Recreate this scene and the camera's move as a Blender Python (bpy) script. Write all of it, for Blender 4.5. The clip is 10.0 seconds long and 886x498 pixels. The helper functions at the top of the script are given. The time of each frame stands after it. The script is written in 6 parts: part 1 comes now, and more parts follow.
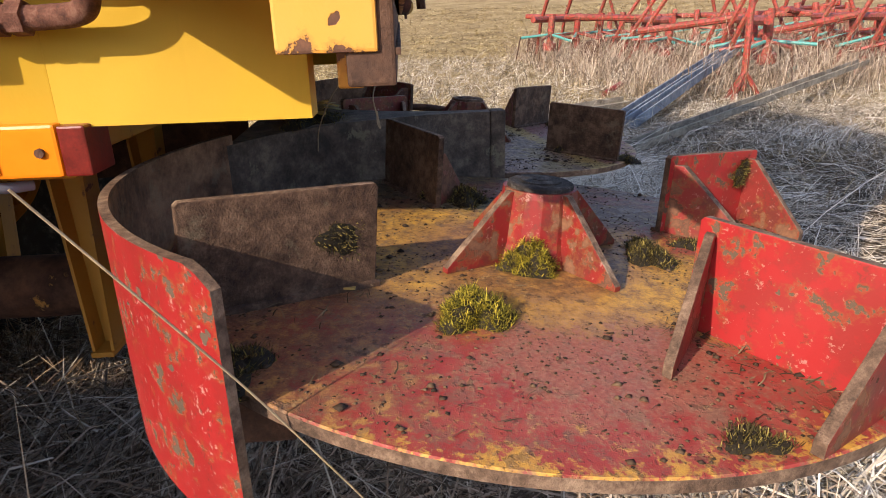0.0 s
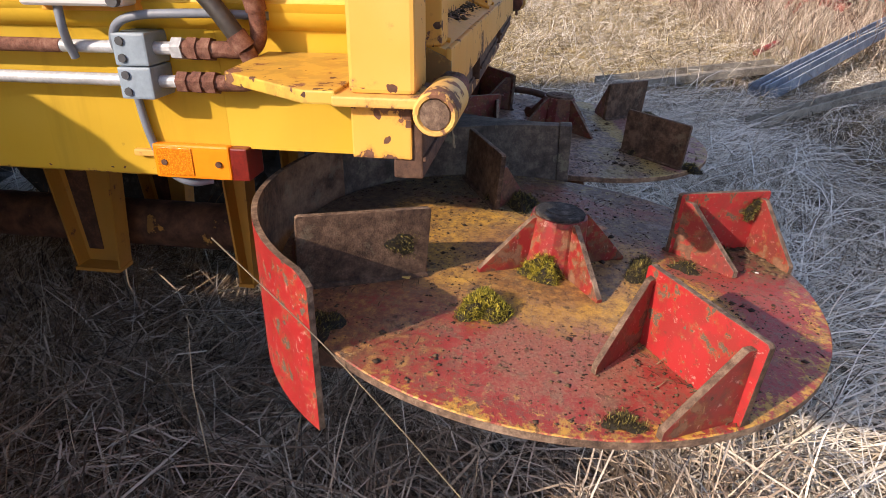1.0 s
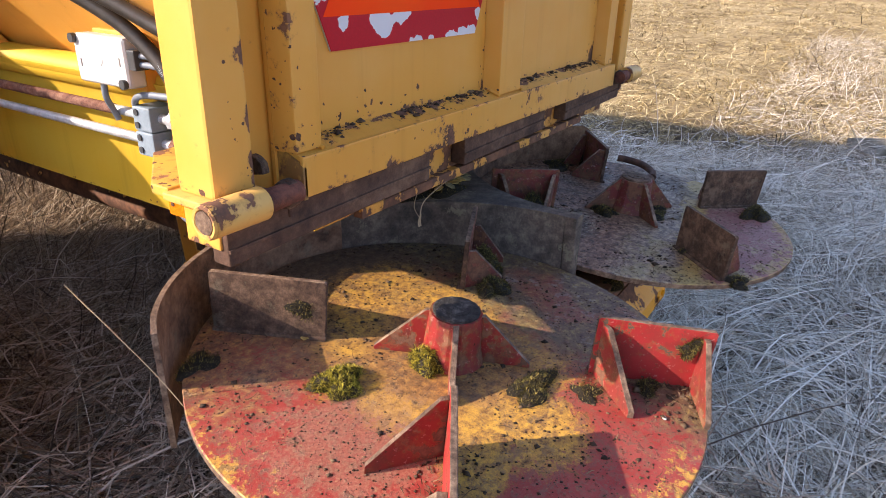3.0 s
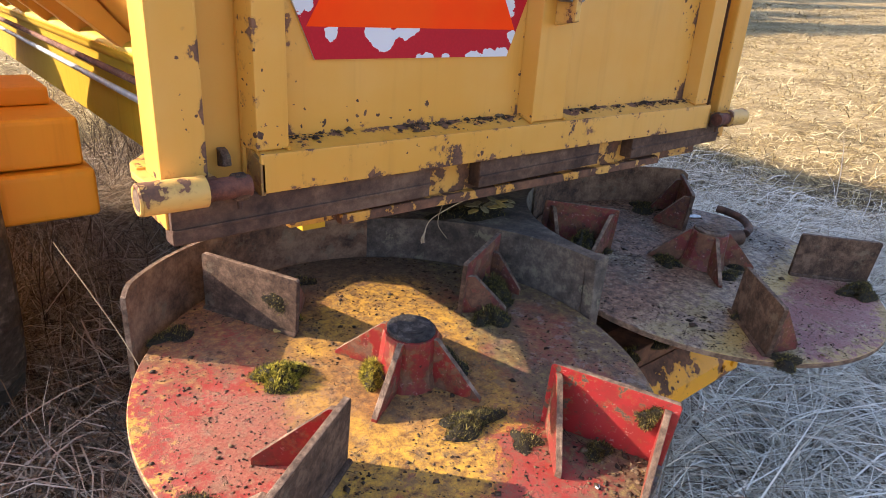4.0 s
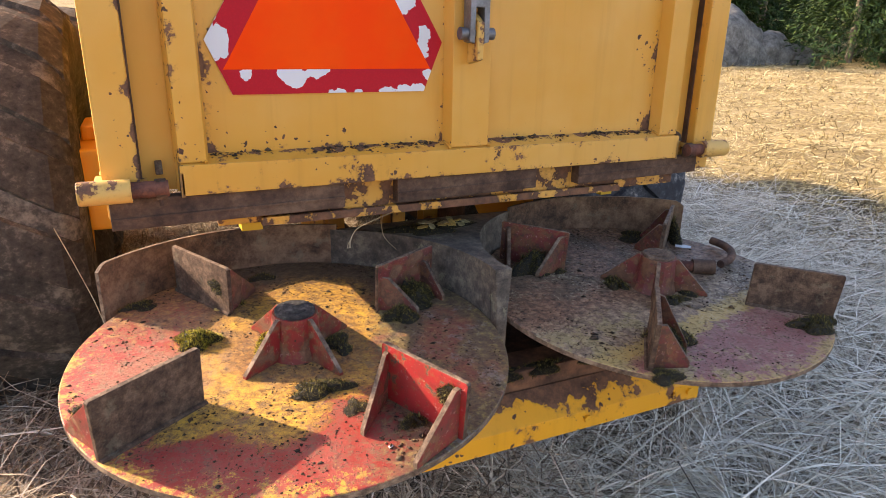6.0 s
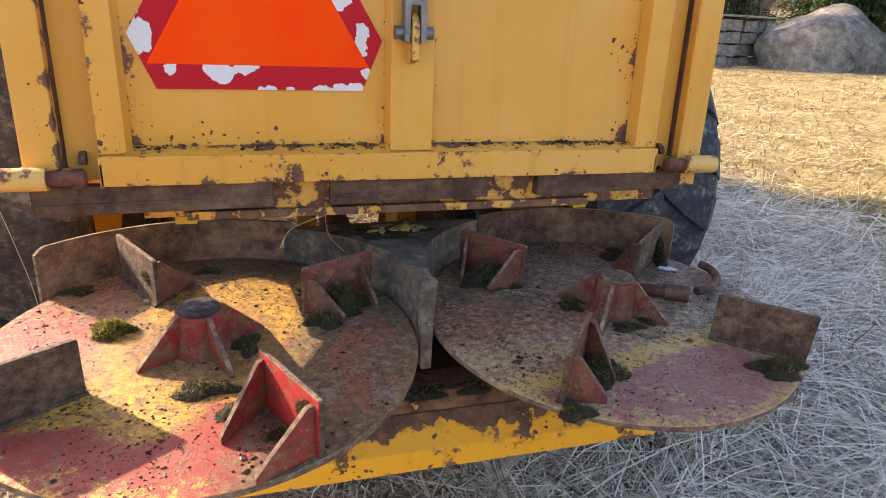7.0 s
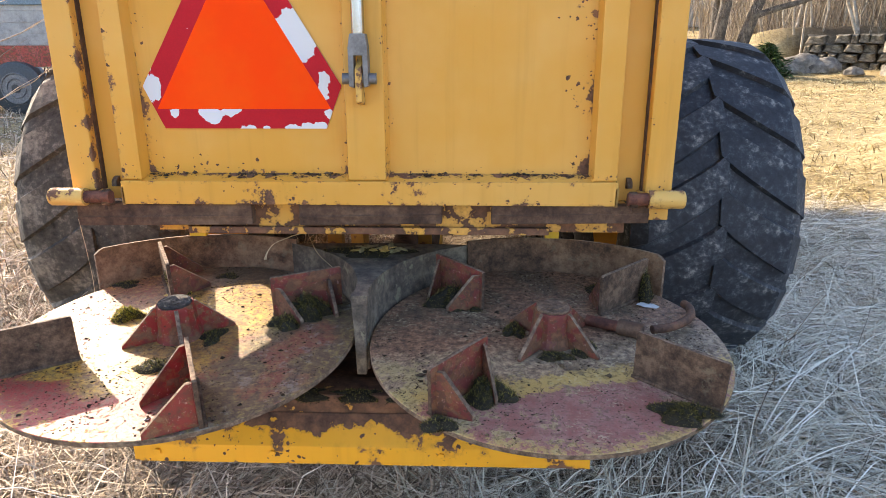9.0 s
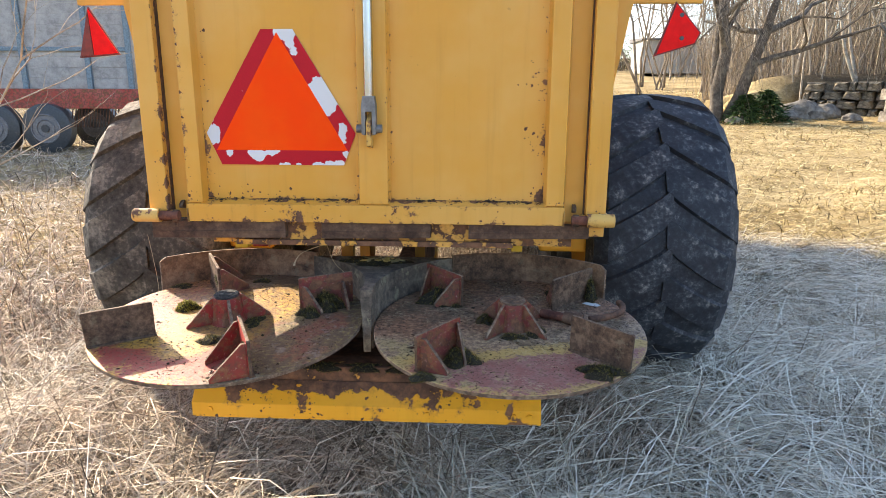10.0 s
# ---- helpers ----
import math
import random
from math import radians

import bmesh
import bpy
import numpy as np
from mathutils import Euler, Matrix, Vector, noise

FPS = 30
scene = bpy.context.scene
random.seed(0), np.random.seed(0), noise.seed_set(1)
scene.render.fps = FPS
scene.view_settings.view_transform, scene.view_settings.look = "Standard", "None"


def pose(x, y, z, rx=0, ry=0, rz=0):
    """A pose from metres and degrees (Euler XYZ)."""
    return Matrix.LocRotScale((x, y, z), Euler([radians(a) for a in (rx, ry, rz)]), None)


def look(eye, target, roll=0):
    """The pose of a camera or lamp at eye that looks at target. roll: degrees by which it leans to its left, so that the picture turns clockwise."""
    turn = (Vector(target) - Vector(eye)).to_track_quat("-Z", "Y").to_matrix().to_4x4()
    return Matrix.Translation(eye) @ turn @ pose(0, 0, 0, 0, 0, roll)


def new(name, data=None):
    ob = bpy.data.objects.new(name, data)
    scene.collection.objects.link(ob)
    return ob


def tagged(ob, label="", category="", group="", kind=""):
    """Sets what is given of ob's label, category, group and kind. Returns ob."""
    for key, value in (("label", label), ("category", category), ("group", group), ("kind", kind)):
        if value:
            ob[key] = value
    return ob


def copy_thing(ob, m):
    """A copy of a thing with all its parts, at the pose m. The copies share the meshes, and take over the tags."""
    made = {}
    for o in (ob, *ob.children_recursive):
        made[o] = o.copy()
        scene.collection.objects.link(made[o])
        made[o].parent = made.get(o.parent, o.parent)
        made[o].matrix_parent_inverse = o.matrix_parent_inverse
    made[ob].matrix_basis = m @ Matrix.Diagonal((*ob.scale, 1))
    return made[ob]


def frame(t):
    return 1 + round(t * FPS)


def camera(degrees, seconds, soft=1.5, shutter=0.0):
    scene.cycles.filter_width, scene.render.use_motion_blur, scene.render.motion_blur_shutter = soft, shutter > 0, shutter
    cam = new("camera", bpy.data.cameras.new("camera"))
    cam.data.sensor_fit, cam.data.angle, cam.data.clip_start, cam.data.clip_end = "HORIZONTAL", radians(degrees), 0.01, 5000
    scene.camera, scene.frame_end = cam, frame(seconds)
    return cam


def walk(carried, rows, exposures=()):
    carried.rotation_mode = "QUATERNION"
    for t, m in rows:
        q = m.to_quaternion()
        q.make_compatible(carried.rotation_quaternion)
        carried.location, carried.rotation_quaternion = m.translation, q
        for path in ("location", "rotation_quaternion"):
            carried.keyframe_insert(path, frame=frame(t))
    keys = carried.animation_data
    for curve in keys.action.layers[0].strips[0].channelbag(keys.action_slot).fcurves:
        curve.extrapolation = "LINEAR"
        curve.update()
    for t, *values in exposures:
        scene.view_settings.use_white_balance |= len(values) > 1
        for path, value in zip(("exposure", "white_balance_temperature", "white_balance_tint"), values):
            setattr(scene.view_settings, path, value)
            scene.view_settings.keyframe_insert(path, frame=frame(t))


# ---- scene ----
cam = camera(68.8, 10.0, soft=0.3)
METRES, EYE, TILT, LEAN, TURN = 2.75, 0.85, 0.0, 0.0, -93.0
ROWS = [
    (0.0, 0.0, 0.0, 0.0, -0.61, -19.36, 1.73),
    (0.5, 0.0134, -0.0321, 0.0271, 5.08, -22.1, 1.57),
    (1.0, 0.04, -0.0641, 0.0562, 12.05, -24.83, -0.22),
    (1.5, 0.0723, -0.0658, 0.0734, 16.93, -24.6, 0.38),
    (2.0, 0.12, -0.0411, 0.0848, 24.42, -23.42, -0.84),
    (3.5, 0.2221, 0.0236, 0.0987, 44.4, -22.94, -1.78),
    (4.0, 0.2587, 0.0676, 0.0945, 53.72, -21.72, -3.32),
    (4.5, 0.2955, 0.0866, 0.0903, 55.54, -21.58, -3.18),
    (5.0, 0.3353, 0.1003, 0.0916, 57.47, -19.14, -2.05),
    (5.5, 0.3653, 0.1243, 0.0957, 60.58, -19.37, -0.62),
    (6.0, 0.3876, 0.1749, 0.0981, 68.53, -18.35, -0.95),
    (7.5, 0.3974, 0.3189, 0.1093, 79.52, -19.53, -0.8),
    (8.0, 0.3963, 0.3559, 0.1166, 83.91, -20.63, 1.25),
    (8.5, 0.4135, 0.4105, 0.11, 90.94, -20.26, 0.53),
    (9.0, 0.452, 0.4549, 0.116, 95.02, -16.84, 0.14),
    (9.5, 0.5289, 0.4681, 0.1157, 96.24, -14.95, -0.77),
    (10.0, 0.6003, 0.4879, 0.1288, 95.86, -13.26, -0.22),
]
walk(cam, [(t, pose(-0.94, 0, EYE, TILT, LEAN, TURN) @ pose(METRES * x, METRES * y, METRES * z, 90 + pitch, roll, yaw)) for t, x, y, z, yaw, pitch, roll in ROWS],
     exposures=[(0.0, 0.50, 6300, 22), (1.0, 0.58, 6200, 24), (2.0, 0.79, 6050, 25), (3.5, 1.28, 6150, 23), (4.5, 1.51, 6450, 21), (5.5, 1.56, 6900, 21),
                (8.0, 1.75, 6850, 19), (9.0, 1.86, 6500, 15), (10.0, 1.68, 6450, 13)])

# ---------------------------------------------------------------- world and sun
SUN_TO = Vector((-1.45, 1.31, 1.0)).normalized()      # towards the sun, about 27 degrees high
world = bpy.data.worlds.new("sky")
scene.world = world
world.use_nodes = True
wn = world.node_tree
sky = wn.nodes.new("ShaderNodeTexSky")
sky.sky_type, sky.sun_disc = "NISHITA", False
sky.sun_elevation = math.asin(SUN_TO.z)
sky.sun_rotation = math.atan2(SUN_TO.x, SUN_TO.y)
sky.air_density, sky.dust_density, sky.ozone_density = 1.0, 1.5, 1.0
wn.links.new(sky.outputs[0], wn.nodes["Background"].inputs[0])
wn.nodes["Background"].inputs[1].default_value = 0.15
sun = new("sun", bpy.data.lights.new("sun", "SUN"))
sun.data.energy, sun.data.angle, sun.data.color = 4.3, radians(0.6), (1.0, 0.84, 0.61)
sun.matrix_world = look(SUN_TO * 20, (0, 0, 0))

# ---------------------------------------------------------------- materials
RUST_DARK = (0.045, 0.024, 0.016)


class Shade:
    """A node material with a few short verbs."""

    def __init__(self, name, coords="Object"):
        self.m = bpy.data.materials.new(name)
        self.m.use_nodes = True
        self.t = self.m.node_tree
        self.p = self.t.nodes["Principled BSDF"]
        self.c = self.t.nodes.new("ShaderNodeTexCoord").outputs[coords]

    def put(self, socket, value):
        if isinstance(value, bpy.types.NodeSocket):
            self.t.links.new(value, socket)
        elif isinstance(value, (tuple, list)) and socket.type == "RGBA":
            socket.default_value = (*value[:3], 1)
        else:
            socket.default_value = value

    def set(self, **k):
        for key, value in k.items():
            self.put(self.p.inputs[{"color": "Base Color", "rough": "Roughness", "metal": "Metallic", "spec": "Specular IOR Level",
                                    "coat": "Coat Weight", "emit": "Emission Color", "alpha": "Alpha", "trans": "Transmission Weight",
                                    "sheen": "Sheen Weight", "sub": "Subsurface Weight"}[key]], value)
        return self

    def noise(self, scale, detail=5, rough=0.6, vec=None, distort=0.0):
        n = self.t.nodes.new("ShaderNodeTexNoise")
        n.inputs["Scale"].default_value, n.inputs["Detail"].default_value = scale, detail
        n.inputs["Roughness"].default_value, n.inputs["Distortion"].default_value = rough, distort
        self.put(n.inputs["Vector"], vec or self.c)
        return n.outputs[0]

    def voronoi(self, scale, vec=None, feature="F1"):
        n = self.t.nodes.new("ShaderNodeTexVoronoi")
        n.feature = feature
        n.inputs["Scale"].default_value = scale
        self.put(n.inputs["Vector"], vec or self.c)
        return n.outputs[0]

    def cells(self, scale):
        """A random number and the distance from the middle for each cell of a wavering mosaic."""
        n = self.t.nodes.new("ShaderNodeTexVoronoi")
        n.inputs["Scale"].default_value = scale
        w = self.t.nodes.new("ShaderNodeVectorMath")
        w.operation = "MULTIPLY_ADD"
        v = self.t.nodes.new("ShaderNodeTexNoise")
        v.inputs["Scale"].default_value = scale * 0.9
        self.put(v.inputs["Vector"], self.c)
        self.put(w.inputs[0], v.outputs[1])
        w.inputs[1].default_value = [1.3 / scale] * 3
        self.put(w.inputs[2], self.c)
        self.put(n.inputs["Vector"], w.outputs[0])
        return self.axes(n.outputs["Color"])[0], n.outputs["Distance"]

    def math(self, op, a, b=0.0, c=0.0, clamp=False):
        n = self.t.nodes.new("ShaderNodeMath")
        n.operation, n.use_clamp = op, clamp
        for i, v in enumerate((a, b, c)):
            self.put(n.inputs[i], v)
        return n.outputs[0]

    def add(self, *v):
        out = v[0]
        for x in v[1:]:
            out = self.math("ADD", out, x)
        return out

    def mul(self, a, b):
        return self.math("MULTIPLY", a, b)

    def step(self, v, lo, hi):
        n = self.t.nodes.new("ShaderNodeMapRange")
        n.interpolation_type = "SMOOTHSTEP"
        for i, x in enumerate((v, lo, hi, 0.0, 1.0)):
            self.put(n.inputs[i], x)
        return n.outputs[0]

    def mix(self, f, a, b):
        n = self.t.nodes.new("ShaderNodeMix")
        n.data_type = "RGBA"
        self.put(n.inputs[0], f)
        self.put(n.inputs[6], a)
        self.put(n.inputs[7], b)
        return n.outputs[2]

    def lerp(self, f, a, b):
        n = self.t.nodes.new("ShaderNodeMix")
        self.put(n.inputs[0], f)
        self.put(n.inputs[2], a)
        self.put(n.inputs[3], b)
        return n.outputs[0]

    def ramp(self, f, *stops):
        n = self.t.nodes.new("ShaderNodeValToRGB")
        e = n.color_ramp.elements
        while len(e) < len(stops):
            e.new(0.5)
        for el, (pos, col) in zip(e, stops):
            el.position, el.color = pos, (*col, 1)
        self.put(n.inputs[0], f)
        return n.outputs[0]

    def axes(self, vec=None):
        n = self.t.nodes.new("ShaderNodeSeparateXYZ")
        self.put(n.inputs[0], vec or self.c)
        return n.outputs

    def scaled(self, x, y, z):
        n = self.t.nodes.new("ShaderNodeMapping")
        n.inputs["Scale"].default_value = (x, y, z)
        self.put(n.inputs["Vector"], self.c)
        return n.outputs[0]

    def bell(self, v, centre, width):
        """1 at centre, 0 beyond width."""
        d = self.math("ABSOLUTE", self.math("SUBTRACT", v, centre))
        return self.math("SUBTRACT", 1.0, self.math("DIVIDE", d, width), clamp=True)

    def blob(self, place, radius):
        n = self.t.nodes.new("ShaderNodeVectorMath")
        n.operation = "DISTANCE"
        self.put(n.inputs[0], self.c)
        n.inputs[1].default_value = place
        return self.math("SUBTRACT", 1.0, self.math("DIVIDE", n.outputs["Value"], radius), clamp=True)

    def bump(self, height, strength=0.4, distance=0.002):
        n = self.t.nodes.new("ShaderNodeBump")
        n.inputs["Strength"].default_value, n.inputs["Distance"].default_value = strength, distance
        self.put(n.inputs["Height"], height)
        self.t.links.new(n.outputs[0], self.p.inputs["Normal"])
        return self

    def random(self):
        return self.t.nodes.new("ShaderNodeObjectInfo").outputs["Random"]

    def island(self):
        return self.t.nodes.new("ShaderNodeNewGeometry").outputs["Random Per Island"]


def painted(name, paint, fade, chips=0.0, bands=(), blobs=(), rough=0.42, under=None, dirt=0.35, fine=70, grime=0.0, dots=0.7, flecks=0.0):
    """Old paint on steel: sun-faded, dusty, flaking to rust; bands (axis, centre, width, gain) and blobs (place, radius, gain) flake more."""
    s = Shade(name)
    big, mid, small = s.noise(3, 4), s.noise(16, 5), s.noise(fine, 6, 0.65)
    ax = s.axes()
    v = s.add(s.mul(small, 0.62), s.mul(mid, 0.38), chips)
    for axis, centre, width, gain in bands:
        v = s.add(v, s.mul(s.bell(ax["XYZ".index(axis)], centre, width), gain))
    for place, radius, gain in blobs:
        v = s.add(v, s.mul(s.blob(place, radius), gain))
    flake = s.step(v, 0.655, 0.675)
    worn = s.add(0.0012, chips * 0.08 if chips > 0 else 0.0)
    for axis, centre, width, gain in bands:
        worn = s.add(worn, s.mul(s.bell(ax["XYZ".index(axis)], centre, width), gain * dots))
    for place, radius, gain in blobs:
        worn = s.add(worn, s.mul(s.blob(place, radius * 1.5), gain * dots))
    for scale in (95, 190):
        rnd, dist = s.cells(scale)
        flake = s.math("MAXIMUM", flake, s.mul(s.step(s.math("SUBTRACT", worn, rnd), 0.0, 0.004), s.step(s.add(dist, s.mul(small, 0.5)), 0.66, 0.60)))
    halo = s.step(v, 0.60, 0.665)
    coat = s.mix(s.step(big, 0.35, 0.7), paint, fade)
    streak = s.noise(6, 4, 0.6, s.scaled(5, 5, 0.35))
    coat = s.mix(s.mul(s.step(streak, 0.5, 0.8), dirt), coat, tuple(c * 0.62 for c in paint))
    if grime:
        coat = s.mix(s.mul(s.step(s.add(s.mul(s.noise(27, 5, 0.7), 0.7), s.mul(small, 0.3)), 0.46, 0.545), grime), coat, (0.075, 0.04, 0.028))
    if flecks:
        coat = s.mix(s.mul(s.step(s.noise(150, 5, 0.75), 0.60, 0.64), flecks), coat, (0.52, 0.33, 0.28))
        coat = s.mix(s.mul(s.step(s.noise(120, 5, 0.75, s.scaled(1, 1.3, 0.8)), 0.60, 0.65), flecks), coat, (0.1, 0.045, 0.03))
    steel = under if under else s.ramp(small, (0.34, (0.055, 0.028, 0.018)), (0.5, (0.125, 0.062, 0.038)), (0.66, (0.23, 0.11, 0.058)))
    col = s.mix(s.mul(halo, 0.35), coat, (0.30, 0.13, 0.035))
    col = s.mix(flake, col, steel)
    s.set(color=col, rough=s.lerp(flake, s.add(rough, s.mul(mid, 0.15)), 0.85), spec=0.4)
    grain = s.add(s.mul(small, 0.25), s.mul(s.noise(350, 3), 0.12), s.mul(flake, -0.5))
    return s.bump(grain, 0.5, 0.0016).m


def rusty(name, a=RUST_DARK, b=(0.085, 0.045, 0.03), c=(0.17, 0.085, 0.05), scale=40, relief=0.8, lichen=0.0):
    s = Shade(name)
    n, m, f = s.noise(scale, 7, 0.7), s.noise(scale / 5, 4), s.noise(scale * 6, 4, 0.7)
    v = s.add(s.mul(n, 0.5), s.mul(m, 0.35), s.mul(f, 0.15))
    col = s.ramp(v, (0.40, a), (0.5, b), (0.60, c))
    if lichen:
        col = s.mix(s.mul(s.step(s.noise(26, 6, 0.7), 0.57, 0.64), lichen), col, (0.23, 0.21, 0.14))
    s.set(color=col, rough=s.add(0.62, s.mul(f, 0.35)), spec=0.35)
    return s.bump(s.add(s.mul(n, 0.6), s.mul(f, 0.5)), relief, 0.0035).m


def plain(name, col, rough=0.6, metal=0.0, vary=0.25, scale=30, relief=0.25, spec=0.5):
    s = Shade(name)
    n = s.add(s.mul(s.noise(scale, 5), 0.7), s.mul(s.noise(scale * 7, 3), 0.3))
    s.set(color=s.ramp(n, (0.38, tuple(c * (1 - vary) for c in col)), (0.62, tuple(min(1, c * (1 + vary)) for c in col))),
          rough=s.add(rough - 0.1, s.mul(n, 0.2)), metal=metal, spec=spec)
    return s.bump(n, relief, 0.0015).m


YEL, YEL_F = (0.69, 0.335, 0.042), (0.71, 0.385, 0.085)
m_yellow = painted("yellow_paint", YEL, YEL_F, -0.015)
m_rail = painted("yellow_paint_rail", YEL, YEL_F, -0.01, bands=[("Z", 0.866, 0.016, 0.13), ("Z", 0.918, 0.012, 0.10)], dots=0.35,
                 blobs=[((-0.19, -0.006, 0.875), 0.05, 0.16), ((0.15, -0.006, 0.905), 0.06, 0.1), ((0.09, -0.006, 0.9), 0.03, 0.14), ((-0.1, -0.006, 0.875), 0.04, 0.12),
                        ((-0.31, -0.006, 0.872), 0.03, 0.14), ((0.36, -0.006, 0.873), 0.03, 0.16), ((-0.165, -0.006, 0.887), 0.025, 0.2)])
m_ledge = painted("yellow_paint_ledge", YEL, YEL_F, 0.03, bands=[("Y", 0.03, 0.025, 0.16)], fine=50)
m_panel = painted("yellow_paint_panel", YEL, YEL_F, -0.05, bands=[("Z", 0.917, 0.03, 0.2), ("X", -0.43, 0.032, 0.12), ("X", 0.502, 0.022, 0.15),
                                                                 ("X", 0.084, 0.012, 0.12), ("X", -0.002, 0.012, 0.10)], dirt=0.25,
                  blobs=[((0.49, 0.034, 0.945), 0.035, 0.26), ((0.497, 0.034, 1.09), 0.05, 0.17), ((0.497, 0.034, 1.25), 0.06, 0.12), ((-0.43, 0.034, 1.08), 0.05, 0.14),
                         ((-0.425, 0.034, 0.935), 0.04, 0.16), ((-0.005, 0.034, 0.94), 0.02, 0.16), ((-0.33, 0.034, 0.93), 0.05, 0.08), ((-0.2, 0.034, 0.935), 0.05, 0.08)])
m_stile = painted("yellow_paint_stile", YEL, YEL_F, -0.03, bands=[("Z", 0.925, 0.03, 0.1), ("X", -0.47, 0.02, 0.115), ("X", 0.082, 0.008, 0.1)])
m_post = painted("yellow_paint_post", YEL, YEL_F, -0.02, bands=[("X", -0.531, 0.007, 0.12), ("X", 0.612, 0.008, 0.05), ("Z", 0.895, 0.03, 0.1)], fine=55,
                 blobs=[((-0.533, 0.008, z), 0.02, 0.19) for z in (0.925, 0.972, 1.035, 1.16)])
m_hinge = painted("yellow_paint_hinge", (0.66, 0.38, 0.08), (0.68, 0.42, 0.12), 0.11, fine=34)
m_shelf = painted("dusty_yellow_shelf", (0.56, 0.355, 0.045), (0.54, 0.38, 0.09), 0.065, fine=40, dirt=0.6, grime=0.25, blobs=[((-0.57, 0.09, 0.89), 0.06, 0.1), ((-0.5, 0.2, 0.89), 0.05, 0.1)])
m_flaked = painted("flaked_yellow_paint", (0.5, 0.27, 0.05), (0.45, 0.26, 0.07), 0.13, fine=55, grime=0.6)
m_gear = painted("rust_eaten_yellow_paint", YEL, YEL_F, 0.27, fine=24, grime=0.6)
m_block = painted("yellow_paint_block", (0.72, 0.36, 0.04), YEL_F, 0.02, bands=[("Z", 0.836, 0.02, 0.16), ("Z", 0.888, 0.02, 0.2)], fine=45, blobs=[((-0.575, 0.012, 0.87), 0.03, 0.2), ((-0.54, 0.012, 0.85), 0.03, 0.12)])
m_beam = painted("yellow_paint_beam", (0.6, 0.385, 0.02), (0.62, 0.42, 0.04), -0.06, bands=[("Z", 0.733, 0.012, 0.14)], dirt=0.45)
m_sill = painted("yellow_paint_rusting_sill", YEL, YEL_F, 0.19, fine=26)
m_bar = painted("yellow_orange_bar", (0.80, 0.37, 0.015), (0.82, 0.40, 0.025), 0.0, bands=[("Z", 0.492, 0.04, 0.46), ("Z", 0.393, 0.012, 0.12)],
                blobs=[((-0.05, -0.2, 0.455), 0.05, 0.18), ((-0.22, -0.2, 0.43), 0.05, 0.20), ((0.3, -0.2, 0.44), 0.05, 0.19), ((0.14, -0.19, 0.465), 0.06, 0.21), ((0.08, -0.21, 0.42), 0.04, 0.22), ((-0.12, -0.21, 0.44), 0.05, 0.21), ((0.22, -0.21, 0.45), 0.05, 0.21), ((-0.3, -0.21, 0.45), 0.05, 0.19), ((0.42, -0.21, 0.42), 0.05, 0.19)], fine=30, dots=0.3)
m_orange = painted("orange_yellow_paint", (0.78, 0.33, 0.015), (0.8, 0.36, 0.02), -0.1)
m_leg = painted("yellow_paint_leg", (0.55, 0.27, 0.03), (0.5, 0.26, 0.05), 0.035, fine=35)
m_red_fender = painted("scraped_red_paint", (0.31, 0.015, 0.015), (0.36, 0.036, 0.032), 0.075, fine=62, dirt=0.3, grime=0.12, flecks=0.65,
                       blobs=[((-0.62, 0.1, 0.7), 0.07, 0.07), ((-0.66, 0.12, 0.6), 0.06, 0.06)],
                       under=(0.115, 0.08, 0.055))
m_fin_back = rusty("rusty_blade_steel", (0.036, 0.02, 0.013), (0.1, 0.06, 0.038), (0.21, 0.135, 0.085), 75, 1.1, 0.3)
m_rust = rusty("brown_rust")
m_rust_red = rusty("red_brown_rust", (0.05, 0.02, 0.014), (0.12, 0.045, 0.03), (0.22, 0.085, 0.05))
m_strip = rusty("dark_worn_strip", (0.042, 0.023, 0.015), (0.1, 0.055, 0.035), (0.19, 0.115, 0.07), 25, 0.7)
m_fender_in = rusty("dark_rusty_sheet", (0.06, 0.034, 0.022), (0.18, 0.102, 0.06), (0.32, 0.2, 0.12), 34, 1.0, 0.3)
m_divider = rusty("dark_grey_rusty_sheet", (0.055, 0.046, 0.038), (0.125, 0.1, 0.078), (0.25, 0.205, 0.15), 45, 0.6, 0.9)
# Bare brown steel, lifted paler so top edges read as highlights.
m_edge = rusty("bare_edge_highlight", (0.06, 0.039, 0.027), (0.16, 0.105, 0.07), (0.32, 0.23, 0.155), 90, 0.8)
m_steel = plain("zinc_pipe", (0.46, 0.49, 0.51), 0.5, 0.25, 0.25)
m_clamp = plain("grey_plastic_clamp", (0.21, 0.275, 0.33), 0.55, 0, 0.15)
m_fitting = rusty("rusty_fitting", (0.07, 0.03, 0.022), (0.17, 0.075, 0.05), (0.28, 0.16, 0.11), 90)
m_hose = plain("black_hose", (0.034, 0.031, 0.027), 0.55, 0, 0.3)
m_cable = plain("blue_grey_cable", (0.17, 0.2, 0.24), 0.5, 0, 0.1)
m_white = plain("white_plastic", (0.56, 0.57, 0.57), 0.4, 0, 0.05, 12, 0.05)
m_dark = plain("dark_plastic", (0.05, 0.055, 0.06), 0.45)
m_chrome = plain("chrome_rod", (0.42, 0.44, 0.47), 0.22, 1.0, 0.06, 8, 0.02)
m_grey_metal = plain("dull_grey_casting", (0.2, 0.2, 0.21), 0.5, 0.6, 0.3)


def reflector(name, col, rough=0.22):
    s = Shade(name)
    v = s.voronoi(420)
    s.set(color=s.mix(s.step(v, 0.2, 0.7), col, tuple(c * 0.62 for c in col)), rough=rough, coat=0.2)
    return s.bump(v, 0.5, 0.001).m


